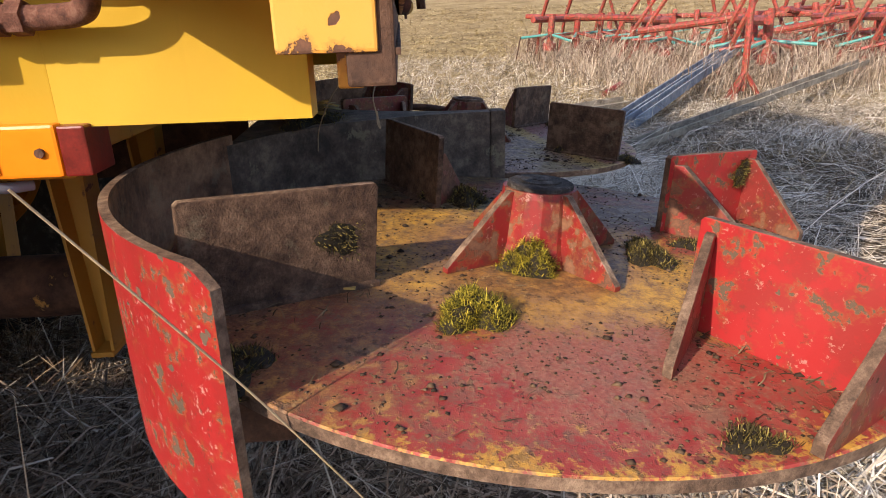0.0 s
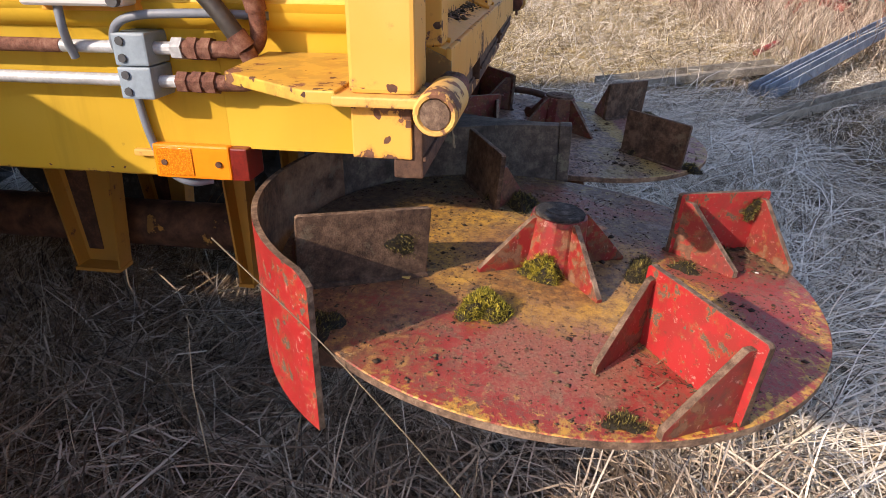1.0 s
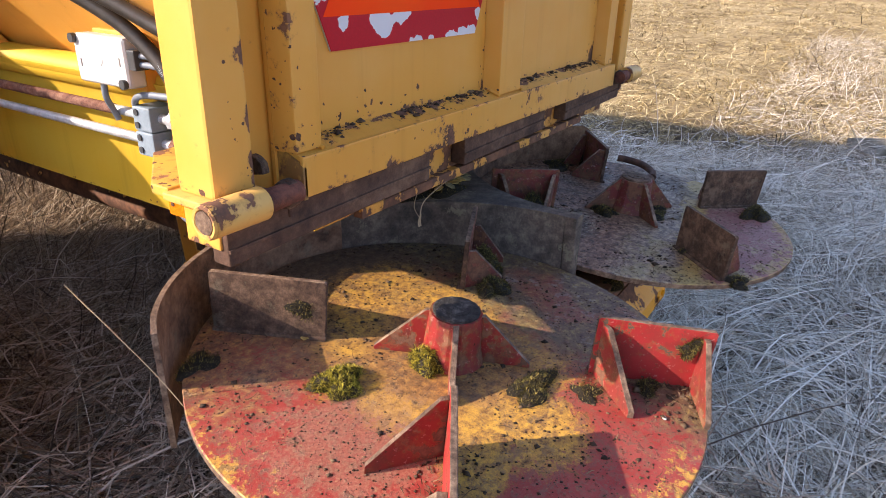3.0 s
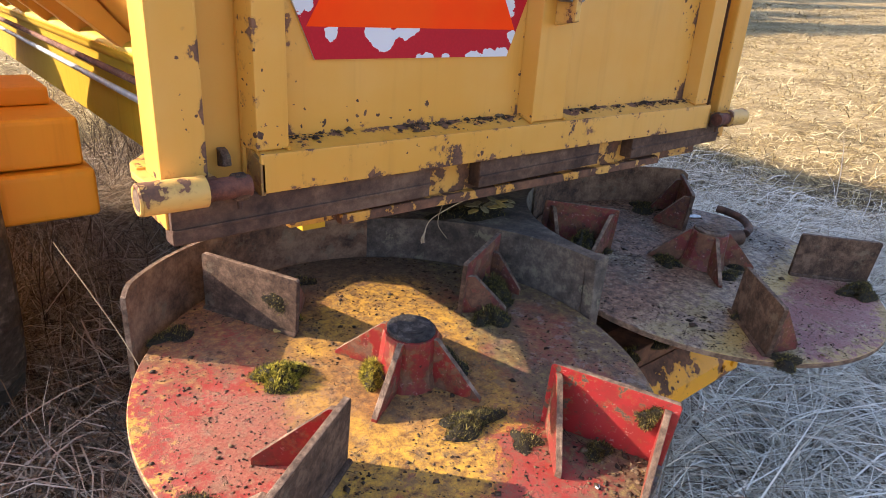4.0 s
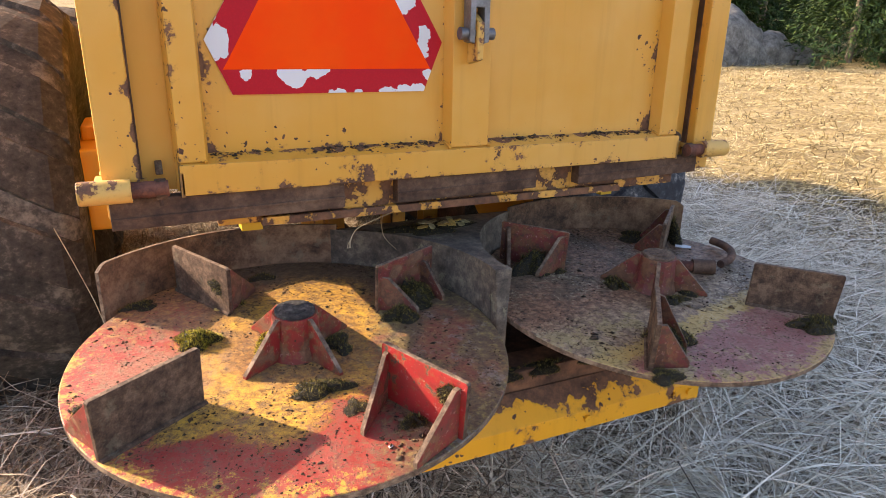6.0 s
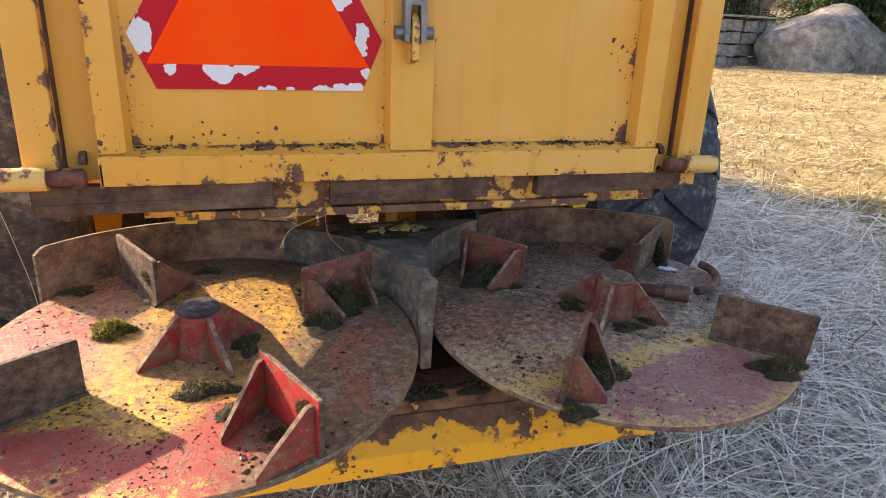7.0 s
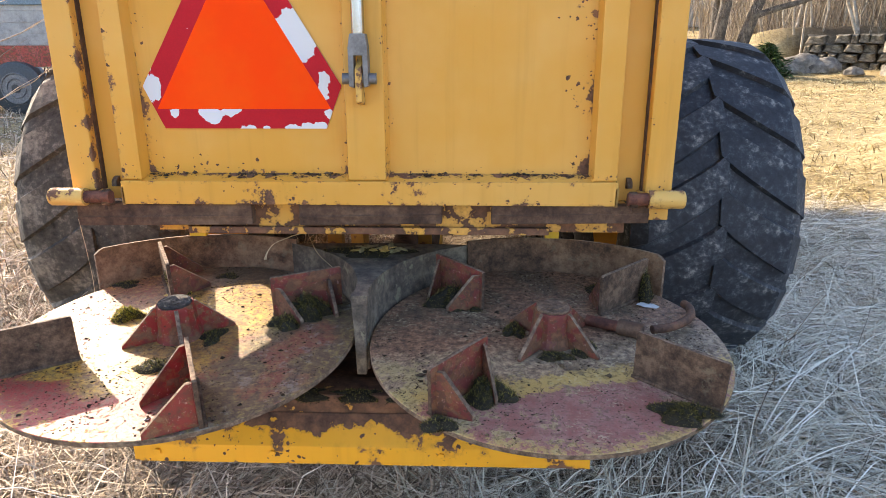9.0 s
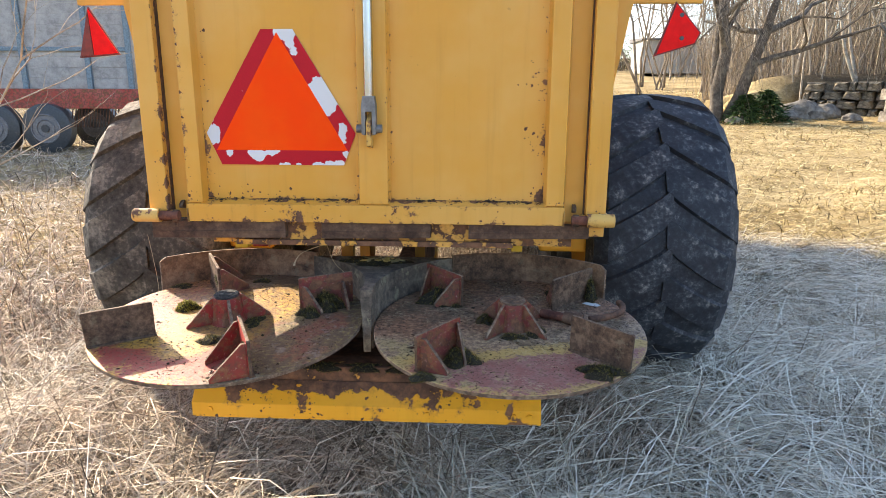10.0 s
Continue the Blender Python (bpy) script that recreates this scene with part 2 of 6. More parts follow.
m_amber = reflector("amber_lens", (0.9, 0.28, 0.006))
m_amber_plain = plain("amber_lens_plain", (0.9, 0.27, 0.006), 0.25, 0, 0.05, 20, 0.05)
m_red_lens = plain("red_lens", (0.17, 0.014, 0.008), 0.35, 0, 0.3, 60, 0.2)
m_tri = plain("bright_red_reflector", (0.8, 0.008, 0.008), 0.55, 0, 0.08, 60, 0.1, 0.15)
m_tri_rim = plain("dark_red_rim", (0.16, 0.012, 0.015), 0.4)


def sign_film(name, col, peel, blobs=(), base=(0.68, 0.69, 0.72)):
    s = Shade(name)
    n = s.add(s.mul(s.noise(45, 5, 0.6), 0.6), s.mul(s.noise(14, 3), 0.4), peel)
    for place, radius, gain in blobs:
        n = s.add(n, s.mul(s.blob(place, radius), gain))
    torn = s.step(n, 0.63, 0.635)
    grid = s.voronoi(260)
    c = s.mix(s.step(grid, 0.25, 0.6), col, tuple(x * 0.94 for x in col))
    s.set(color=s.mix(torn, c, base), rough=0.5, spec=0.2)
    return s.bump(s.mul(torn, -1.0), 0.3, 0.001).m


PEEL = [(-0.356, 1.054, 0.022, 0.3), (-0.29, 1.052, 0.03, 0.35), (-0.272, 1.045, 0.022, 0.35), (-0.24, 1.06, 0.02, 0.3), (-0.222, 1.061, 0.017, 0.3),
        (-0.213, 1.019, 0.022, 0.32), (-0.196, 1.018, 0.016, 0.3), (-0.17, 1.018, 0.016, 0.32), (-0.114, 1.021, 0.02, 0.32), (-0.086, 1.02, 0.02, 0.32),
        (-0.066, 1.02, 0.022, 0.32), (-0.05, 1.024, 0.02, 0.32), (-0.035, 1.052, 0.016, 0.3), (-0.10, 1.22, 0.06, 0.38), (-0.078, 1.175, 0.045, 0.35),
        (-0.042, 1.125, 0.026, 0.3), (-0.05, 1.09, 0.03, 0.28), (-0.19, 1.365, 0.045, 0.35), (-0.168, 1.32, 0.03, 0.25), (-0.403, 1.1, 0.05, 0.36),
        (-0.357, 1.247, 0.02, 0.28), (-0.325, 1.31, 0.022, 0.28), (-0.275, 1.368, 0.02, 0.28), (-0.29, 1.345, 0.014, 0.25)]
m_sign_red = sign_film("peeling_red_film", (0.5, 0.008, 0.02), -0.06, [((x, 0.03, z), r, k + 0.1) for x, z, r, k in PEEL])
s = Shade("fluorescent_orange_film")
s.set(color=s.mix(s.step(s.noise(9, 4), 0.4, 0.7), (1.0, 0.062, 0.001), (1.0, 0.082, 0.002)), rough=0.6, spec=0.1)
m_sign_orange = s.bump(s.noise(40), 0.05, 0.001).m


def disc_paint(name, plan):
    """Worn disc: crimson and yellow layers, rust, lichen specks and mud, laid out from the disc's own centre; the left
    plan also carries some sun and shadow in its colour.
    """
    s = Shade(name)
    x, y, z = s.axes()
    r = s.math("SQRT", s.add(s.mul(x, x), s.mul(y, y)))
    big, mid, small, fine = s.noise(6, 4), s.noise(21, 6, 0.72), s.noise(70, 7, 0.75), s.noise(240, 5, 0.75)

    def off(n, k):
        return s.mul(s.math("SUBTRACT", n, 0.5), k)
    red = s.mix(s.step(mid, 0.38, 0.62), (0.32, 0.036, 0.027), (0.37, 0.072, 0.052))
    red = s.mix(s.mul(s.step(small, 0.49, 0.60), 0.65), red, (0.22, 0.1, 0.062))
    yel = s.ramp(small, (0.37, (0.17, 0.08, 0.03)), (0.47, (0.40, 0.215, 0.045)), (0.58, (0.66, 0.375, 0.05)))
    rust = s.ramp(small, (0.36, (0.075, 0.036, 0.022)), (0.5, (0.22, 0.105, 0.05)), (0.62, (0.42, 0.22, 0.07)))
    mud = s.ramp(small, (0.36, (0.035, 0.026, 0.018)), (0.5, (0.085, 0.06, 0.038)), (0.66, (0.17, 0.125, 0.075)))
    rag = s.add(off(mid, 0.5), off(small, 0.55), off(fine, 0.25))
    if plan == "left":
        col = s.mix(s.step(s.add(r, off(big, 0.12), s.mul(rag, 0.32), s.mul(y, -0.10), s.mul(s.blob((-0.10, -0.21, 0), 0.13), -0.10), s.mul(s.bell(s.add(s.mul(x, 0.534), s.mul(y, -0.845)), 0.025, 0.05), -0.14)), 0.165, 0.195), yel, red)
        rim = s.step(s.add(r, s.mul(rag, 0.42), s.mul(s.bell(y, -0.25, 0.2), 0.006)), 0.333, 0.352)
        col = s.mix(s.mul(rim, 0.9), col, yel)
        back = s.add(s.mul(y, 0.8), s.mul(x, 0.1), off(big, 0.3), s.mul(rag, 0.35))
        col = s.mix(s.mul(s.step(back, 0.055, 0.13), 0.9), col, rust)
        col = s.mix(s.mul(s.step(s.add(back, s.mul(x, 0.25)), 0.13, 0.22), 0.9), col, mud)
        # Golden patch behind the hub: yellow paint with the sunlit look mixed in.
        sun_gold = s.add(s.blob((0.06, 0.12, 0), 0.2), s.mul(rag, 0.9))
        col = s.mix(s.mul(s.step(sun_gold, 0.25, 0.55), 0.8), col, yel)
        ring = s.add(s.bell(r, 0.07, 0.14), s.mul(rag, 1.5))
        col = s.mix(s.mul(s.step(ring, 0.55, 0.8), 0.75), col, rust)
        # Greyer, darker right side: partly worn coat, partly shadow put into the colour.
        side = s.add(x, s.mul(y, -0.3), s.mul(rag, 0.3), off(big, 0.12))
        grey = s.ramp(small, (0.34, (0.045, 0.04, 0.03)), (0.5, (0.105, 0.088, 0.05)), (0.64, (0.29, 0.235, 0.085)))
        col = s.mix(s.mul(s.step(side, 0.10, 0.17), 0.88), col, grey)
        col = s.mix(s.mul(s.mul(s.step(side, 0.08, 0.15), s.step(s.add(big, s.mul(rag, 0.5)), 0.53, 0.6)), 0.4), col, red)
        pale = s.mul(s.step(side, 0.17, 0.23), s.step(s.add(mid, s.mul(rag, 0.4)), 0.56, 0.62))
        col = s.mix(s.mul(pale, 0.45), col, (0.29, 0.27, 0.25))
        worn = s.step(s.add(s.mul(s.noise(40, 6, 0.72), 0.65), s.mul(fine, 0.35)), 0.505, 0.58)
        col = s.mix(s.mul(worn, 0.5), col, (0.17, 0.115, 0.072))
        dust = s.mul(s.step(s.add(s.blob((-0.22, -0.02, 0), 0.18), s.mul(rag, 1.8)), 0.35, 0.65), 0.45)
        col = s.mix(dust, col, s.ramp(fine, (0.4, (0.2, 0.1, 0.06)), (0.6, (0.46, 0.27, 0.16))))
        heavy = 0.0
    else:
        front = s.add(s.mul(y, -1.0), s.mul(x, 0.22), off(big, 0.07), s.mul(rag, 0.16))
        grey = s.ramp(small, (0.36, (0.075, 0.052, 0.037)), (0.5, (0.25, 0.175, 0.115)), (0.63, (0.52, 0.4, 0.25)))
        back = s.ramp(small, (0.36, (0.06, 0.034, 0.022)), (0.5, (0.22, 0.112, 0.064)), (0.63, (0.43, 0.25, 0.145)))
        pink = s.mix(s.step(mid, 0.38, 0.62), (0.27, 0.1, 0.085), (0.34, 0.18, 0.15))
        pink = s.mix(s.mul(s.step(small, 0.5, 0.6), 0.5), pink, (0.2, 0.1, 0.08))
        pink = s.mix(s.mul(s.step(s.add(big, s.mul(rag, 0.6)), 0.54, 0.62), 0.6), pink, (0.4, 0.29, 0.17))
        col = s.mix(s.step(front, -0.03, 0.06), back, grey)
        col = s.mix(s.step(front, 0.155, 0.185), col, pink)
        col = s.mix(s.mul(s.step(s.add(s.bell(front, 0.15, 0.04), s.mul(rag, 1.2)), 0.35, 0.6), 0.9), col, (0.47, 0.33, 0.10))
        col = s.mix(s.mul(s.step(s.add(r, s.mul(rag, 0.3)), 0.325, 0.345), s.mul(s.step(front, 0.14, 0.2), 0.85)), col, (0.46, 0.31, 0.10))
        col = s.mix(s.mul(s.step(s.add(mid, s.mul(x, -0.45), s.mul(rag, 0.25)), 0.57, 0.63), s.mul(s.step(front, 0.0, 0.06), 0.55)), col, (0.44, 0.36, 0.15))
        heavy = 0.026
    if plan == "right":
        col = s.mix(s.mul(s.step(s.add(big, s.mul(rag, 0.7), s.mul(y, 0.25)), 0.52, 0.62), 0.7), col, mud)
        flakes = s.mul(s.step(s.add(s.mul(s.noise(120, 5, 0.75), 0.7), s.mul(s.noise(15, 3), 0.3)), 0.545, 0.59), s.step(s.noise(6, 3), 0.4, 0.6))
        col = s.mix(s.mul(flakes, 0.75), col, (0.52, 0.45, 0.29))
    coat = 0.5 if plan == "left" else 0.48
    soot = s.step(s.add(s.mul(s.noise(95, 5, 0.7), 0.6), s.mul(mid, 0.4), heavy), 0.545, 0.60)
    col = s.mix(s.mul(soot, coat), col, mud)
    patchy = s.step(s.add(s.mul(s.noise(13, 4, 0.65), 0.7), s.mul(big, 0.3)), 0.42, 0.58)
    specks = s.mul(s.step(s.noise(170, 3, 0.6), 0.58, 0.66), s.add(0.25, s.mul(patchy, 0.75)))
    col = s.mix(s.mul(specks, coat + 0.1), col, (0.035, 0.026, 0.017))
    col = s.mix(s.mul(s.step(fine, 0.56, 0.66), 0.25), col, (0.38, 0.27, 0.14))
    lich = s.step(s.add(s.mul(s.noise(125, 4, 0.7), 0.75), s.mul(big, 0.25), heavy * 0.6), 0.575, 0.625)
    lich = s.mul(lich, s.step(s.noise(8, 4, 0.65), 0.45, 0.6))
    col = s.mix(s.mul(lich, 0.62 if plan == "left" else 0.42), col, (0.47, 0.39, 0.24) if plan == "right" else (0.44, 0.31, 0.13))
    s.set(color=col, rough=s.add(0.40, s.mul(soot, 0.3), s.mul(mid, 0.22)), spec=0.5)
    return s.bump(s.add(s.mul(small, 0.6), s.mul(soot, 0.6), s.mul(specks, 0.4), s.mul(fine, 0.4)), 0.5, 0.0025).m


m_disc = {"left": disc_paint("worn_disc_left", "left"), "right": disc_paint("worn_disc_right", "right")}
m_fin_red = painted("red_blade_paint", (0.34, 0.015, 0.016), (0.37, 0.034, 0.032), 0.085, fine=75, grime=0.25, flecks=0.5, under=(0.12, 0.085, 0.055))
m_fin_red_old = painted("weathered_red_blade_paint", (0.19, 0.028, 0.026), (0.16, 0.05, 0.04), 0.13, fine=50, grime=0.8, flecks=0.6)
m_gusset = painted("red_gusset_paint", (0.26, 0.017, 0.016), (0.19, 0.036, 0.028), 0.125, fine=60, grime=0.5, flecks=0.5)
m_gusset_old = painted("weathered_gusset", (0.17, 0.03, 0.028), (0.14, 0.05, 0.04), 0.14, fine=50, grime=0.8, flecks=0.6)
m_hub_top = rusty("oily_black_hub", (0.014, 0.013, 0.013), (0.045, 0.042, 0.04), (0.17, 0.155, 0.14), 75, 1.6)


def island_mat(name, *stops, rough=0.75, noise_scale=20):
    s = Shade(name)
    v = s.add(s.mul(s.island(), 0.75), s.mul(s.noise(noise_scale, 3), 0.25))
    s.set(color=s.ramp(v, *stops), rough=rough, spec=0.3)
    return s.m


# Straw paled to read bright in shade; m_straw_far is the sunlit copy.
m_straw = island_mat("shade_paled_straw", (0.15, (0.05, 0.038, 0.024)), (0.36, (0.27, 0.22, 0.15)), (0.6, (0.62, 0.54, 0.4)), (0.85, (0.93, 0.88, 0.74)), noise_scale=1.2)
# Brown grass under the trailer, with some of the shade in its colour.
m_straw_brown = island_mat("straw_browned_for_shade", (0.12, (0.04, 0.028, 0.019)), (0.4, (0.19, 0.125, 0.07)), (0.68, (0.48, 0.36, 0.225)), (0.9, (0.78, 0.69, 0.54)), noise_scale=1.5)
m_stalk = island_mat("pale_stalks", (0.15, (0.38, 0.32, 0.22)), (0.5, (0.80, 0.73, 0.58)), (0.85, (0.94, 0.89, 0.77)), noise_scale=1.2)
m_straw_far = island_mat("sunlit_gold_straw", (0.12, (0.05, 0.034, 0.014)), (0.36, (0.22, 0.155, 0.06)), (0.64, (0.5, 0.38, 0.155)), (0.88, (0.9, 0.78, 0.45)), noise_scale=0.6)
m_scrub = island_mat("brown_dead_grass", (0.12, (0.06, 0.044, 0.03)), (0.42, (0.3, 0.225, 0.155)), (0.68, (0.56, 0.45, 0.33)), (0.9, (0.84, 0.75, 0.6)), noise_scale=0.8)
m_moss = island_mat("olive_moss", (0.15, (0.022, 0.02, 0.005)), (0.42, (0.16, 0.14, 0.014)), (0.67, (0.43, 0.36, 0.03)), (0.92, (0.76, 0.63, 0.075)))
m_moss_dark = island_mat("dark_moss", (0.15, (0.014, 0.011, 0.005)), (0.5, (0.06, 0.048, 0.012)), (0.7, (0.15, 0.12, 0.025)), (0.9, (0.36, 0.29, 0.075)))
m_moss_bed = plain("moss_bed", (0.022, 0.017, 0.008), 0.9, 0, 0.5)
m_crumb = island_mat("soil_crumbs", (0.2, (0.028, 0.018, 0.011)), (0.6, (0.075, 0.047, 0.027)), (0.9, (0.18, 0.12, 0.065)))

s = Shade("straw_covered_soil")
n = s.add(s.mul(s.noise(0.7, 4), 0.35), s.mul(s.noise(9, 6, 0.7), 0.35), s.mul(s.noise(60, 5, 0.7), 0.3))
# Soil near the machine is darkened so gaps between blades read as shade.
gap_dark_soil = s.ramp(n, (0.36, (0.04, 0.03, 0.02)), (0.5, (0.11, 0.086, 0.056)), (0.62, (0.22, 0.175, 0.115)))
near_mask = s.step(s.add(s.mul(s.blob((0.9, 0.6, 0), 8.0), 8.0), s.mul(s.noise(1.1, 4), 1.5)), 4.2, 5.8)
s.set(color=s.mix(near_mask, s.ramp(n, (0.36, (0.12, 0.085, 0.038)), (0.5, (0.34, 0.26, 0.13)), (0.62, (0.56, 0.45, 0.24))), gap_dark_soil), rough=0.95, spec=0.1)
m_soil = s.bump(s.add(s.mul(s.noise(18, 6, 0.7), 0.6), s.mul(s.noise(90, 4), 0.4)), 1.0, 0.03).m

s = Shade("dusty_black_rubber")
n, f = s.noise(11, 7, 0.75), s.noise(55, 5, 0.75)
v = s.add(s.mul(n, 0.6), s.mul(f, 0.4))
s.set(color=s.ramp(v, (0.40, (0.009, 0.011, 0.016)), (0.51, (0.024, 0.028, 0.038)), (0.57, (0.06, 0.066, 0.076)), (0.64, (0.25, 0.25, 0.24))), rough=s.add(0.5, s.mul(v, 0.4)), spec=0.45)
m_rubber = s.bump(f, 0.35, 0.002).m
s = Shade("muddy_black_rubber")
n, f = s.noise(5, 6, 0.7), s.noise(45, 5, 0.7)
v = s.add(s.mul(n, 0.6), s.mul(f, 0.4))
s.set(color=s.ramp(v, (0.38, (0.022, 0.02, 0.018)), (0.51, (0.072, 0.064, 0.055)), (0.63, (0.24, 0.21, 0.17))), rough=0.85, spec=0.25)
m_rubber_mud = s.bump(f, 0.5, 0.003).m

# ---------------------------------------------------------------- mesh verbs


def mesh_of(name, bm, mats, smooth=None):
    bmesh.ops.recalc_face_normals(bm, faces=bm.faces)
    me = bpy.data.meshes.new(name)
    bm.to_mesh(me)
    bm.free()
    for m in mats if isinstance(mats, (list, tuple)) else (mats,):
        me.materials.append(m)
    if smooth is not None:
        me.polygons.foreach_set("use_smooth", np.ones(len(me.polygons), bool))
        me.set_sharp_from_angle(angle=radians(smooth))
    return me


def part(name, bm, mats, parent, label="", smooth=None, m=None):
    ob = new(name, mesh_of(name, bm, mats, smooth))
    ob.parent = parent
    if m is not None:
        ob.matrix_basis = m
    return tagged(ob, label)


def thing(name, label, category, bm=None, mats=None, at=(0, 0, 0), group="", kind="", smooth=None):
    ob = new(name, mesh_of(name, bm, mats, smooth) if bm else None)
    ob.location = at
    return tagged(ob, label, category, group, kind)


def bevelled(bm, width, segments=2):
    if width:
        bmesh.ops.bevel(bm, geom=[e for e in bm.edges if e.calc_face_angle(0) > 0.5], offset=width, segments=segments, affect="EDGES", profile=0.6)
    return bm


def box(x0, x1, y0, y1, z0, z1, bevel=0.002, segments=2):
    bm = bmesh.new()
    bmesh.ops.create_cube(bm, size=1)
    for v in bm.verts:
        v.co = ((x0 + x1) / 2 + v.co.x * (x1 - x0), (y0 + y1) / 2 + v.co.y * (y1 - y0), (z0 + z1) / 2 + v.co.z * (z1 - z0))
    return bevelled(bm, bevel, segments)


def prism(points, axis, a, b, bevel=0.0):
    """A polygon in the plane across axis, drawn out from a to b. points: (x, y), (x, z) or (y, z)."""
    bm = bmesh.new()

    def at(p, d):
        return {"X": (d, p[0], p[1]), "Y": (p[0], d, p[1]), "Z": (p[0], p[1], d)}[axis]
    lo, hi = [bm.verts.new(at(p, a)) for p in points], [bm.verts.new(at(p, b)) for p in points]
    bm.faces.new(lo)
    bm.faces.new(hi)
    for i in range(len(points)):
        j = (i + 1) % len(points)
        bm.faces.new((lo[i], lo[j], hi[j], hi[i]))
    bmesh.ops.recalc_face_normals(bm, faces=bm.faces)
    return bevelled(bm, bevel)


def sweep(path, radius, sides=10, bm=None, closed=False, taper=None):
    """A round bar along a path of points."""
    bm = bm or bmesh.new()
    pts = [Vector(p) for p in path]
    rings, up = [], None
    for i, p in enumerate(pts):
        d = (pts[min(i + 1, len(pts) - 1)] - pts[max(i - 1, 0)]).normalized()
        up = (up - d * up.dot(d)) if up else d.orthogonal()
        if up.length < 1e-5:
            up = d.orthogonal()
        up.normalize()
        side = d.cross(up)
        r = radius if taper is None else radius * taper[i]
        rings.append([bm.verts.new(p + (up * math.cos(a) + side * math.sin(a)) * r) for a in (2 * math.pi * k / sides for k in range(sides))])
    for a, b in zip(rings, rings[1:]):
        for k in range(sides):
            bm.faces.new((a[k], a[(k + 1) % sides], b[(k + 1) % sides], b[k]))
    bm.faces.new(rings[0][::-1])
    bm.faces.new(rings[-1])
    return bm


def arc_path(points, steps=8):
    """A smooth path through the points (Catmull-Rom)."""
    p = [Vector(q) for q in points]
    p = [p[0] * 2 - p[1], *p, p[-1] * 2 - p[-2]]
    out = []
    for i in range(1, len(p) - 2):
        for k in range(steps):
            t = k / steps
            out.append(0.5 * (2 * p[i] + (p[i + 1] - p[i - 1]) * t + (2 * p[i - 1] - 5 * p[i] + 4 * p[i + 1] - p[i + 2]) * t * t
                              + (3 * p[i] - p[i - 1] - 3 * p[i + 1] + p[i + 2]) * t ** 3))
    return out + [p[-2]]


def joined(*parts):
    bm = bmesh.new()
    for b in parts:
        me = bpy.data.meshes.new("tmp")
        b.to_mesh(me)
        b.free()
        bm.from_mesh(me)
        bpy.data.meshes.remove(me)
    return bm


def raw_object(name, verts, faces, mat, smooth=False):
    """A large mesh from arrays of quads."""
    me = bpy.data.meshes.new(name)
    verts, faces = np.asarray(verts, np.float32), np.asarray(faces, np.int32)
    me.vertices.add(len(verts))
    me.vertices.foreach_set("co", verts.ravel())
    me.loops.add(faces.size)
    me.loops.foreach_set("vertex_index", faces.ravel())
    me.polygons.add(len(faces))
    me.polygons.foreach_set("loop_start", np.arange(0, faces.size, faces.shape[1], dtype=np.int32))
    me.materials.append(mat)
    me.update(calc_edges=True)
    if smooth:
        me.polygons.foreach_set("use_smooth", np.ones(len(faces), bool))
    return new(name, me)

# ---------------------------------------------------------------- ground
X0 = 0.04                    # the machine's middle line


def ground_z(x, y):
    d = np.hypot(x - 0.5, y)
    return 0.014 * np.clip(d - 8, 0, 60) + 0.075 * np.clip(d - 26, 0, 90) + 0.018 * np.sin(x * 1.3 + 0.6) * np.cos(y * 1.1) + 0.012 * np.sin(x * 3.1 - y * 2.3) \
        + np.clip((np.hypot(x, y - 0.5) - 1.6) / 2, 0, 1) * (0.016 * np.sin(x * 8.1 + 2 * np.sin(y * 3.7)) * np.sin(y * 7.3 + 1.7 * np.sin(x * 4.9)) + 0.03 * np.sin(x * 1.9 + 1.3 * np.sin(y * 1.1)) * np.sin(y * 2.3 - 0.6 * x))


rad = np.concatenate([np.linspace(0, 8, 70), np.geomspace(8.3, 900, 50)])
ang = np.linspace(0, 2 * np.pi, 160, endpoint=False)
R, A = np.meshgrid(rad, ang, indexing="ij")
gx, gy = R * np.cos(A), R * np.sin(A)
gv = np.stack([gx, gy, ground_z(gx, gy)], -1).reshape(-1, 3)
ii, jj = np.meshgrid(np.arange(len(rad) - 1), np.arange(len(ang)), indexing="ij")
k = len(ang)
gf = np.stack([ii * k + jj, (ii + 1) * k + jj, (ii + 1) * k + (jj + 1) % k, ii * k + (jj + 1) % k], -1).reshape(-1, 4)
tagged(raw_object("ground", gv, gf, m_soil, True), "field ground covered with flattened dry straw", "ground", kind="structure")


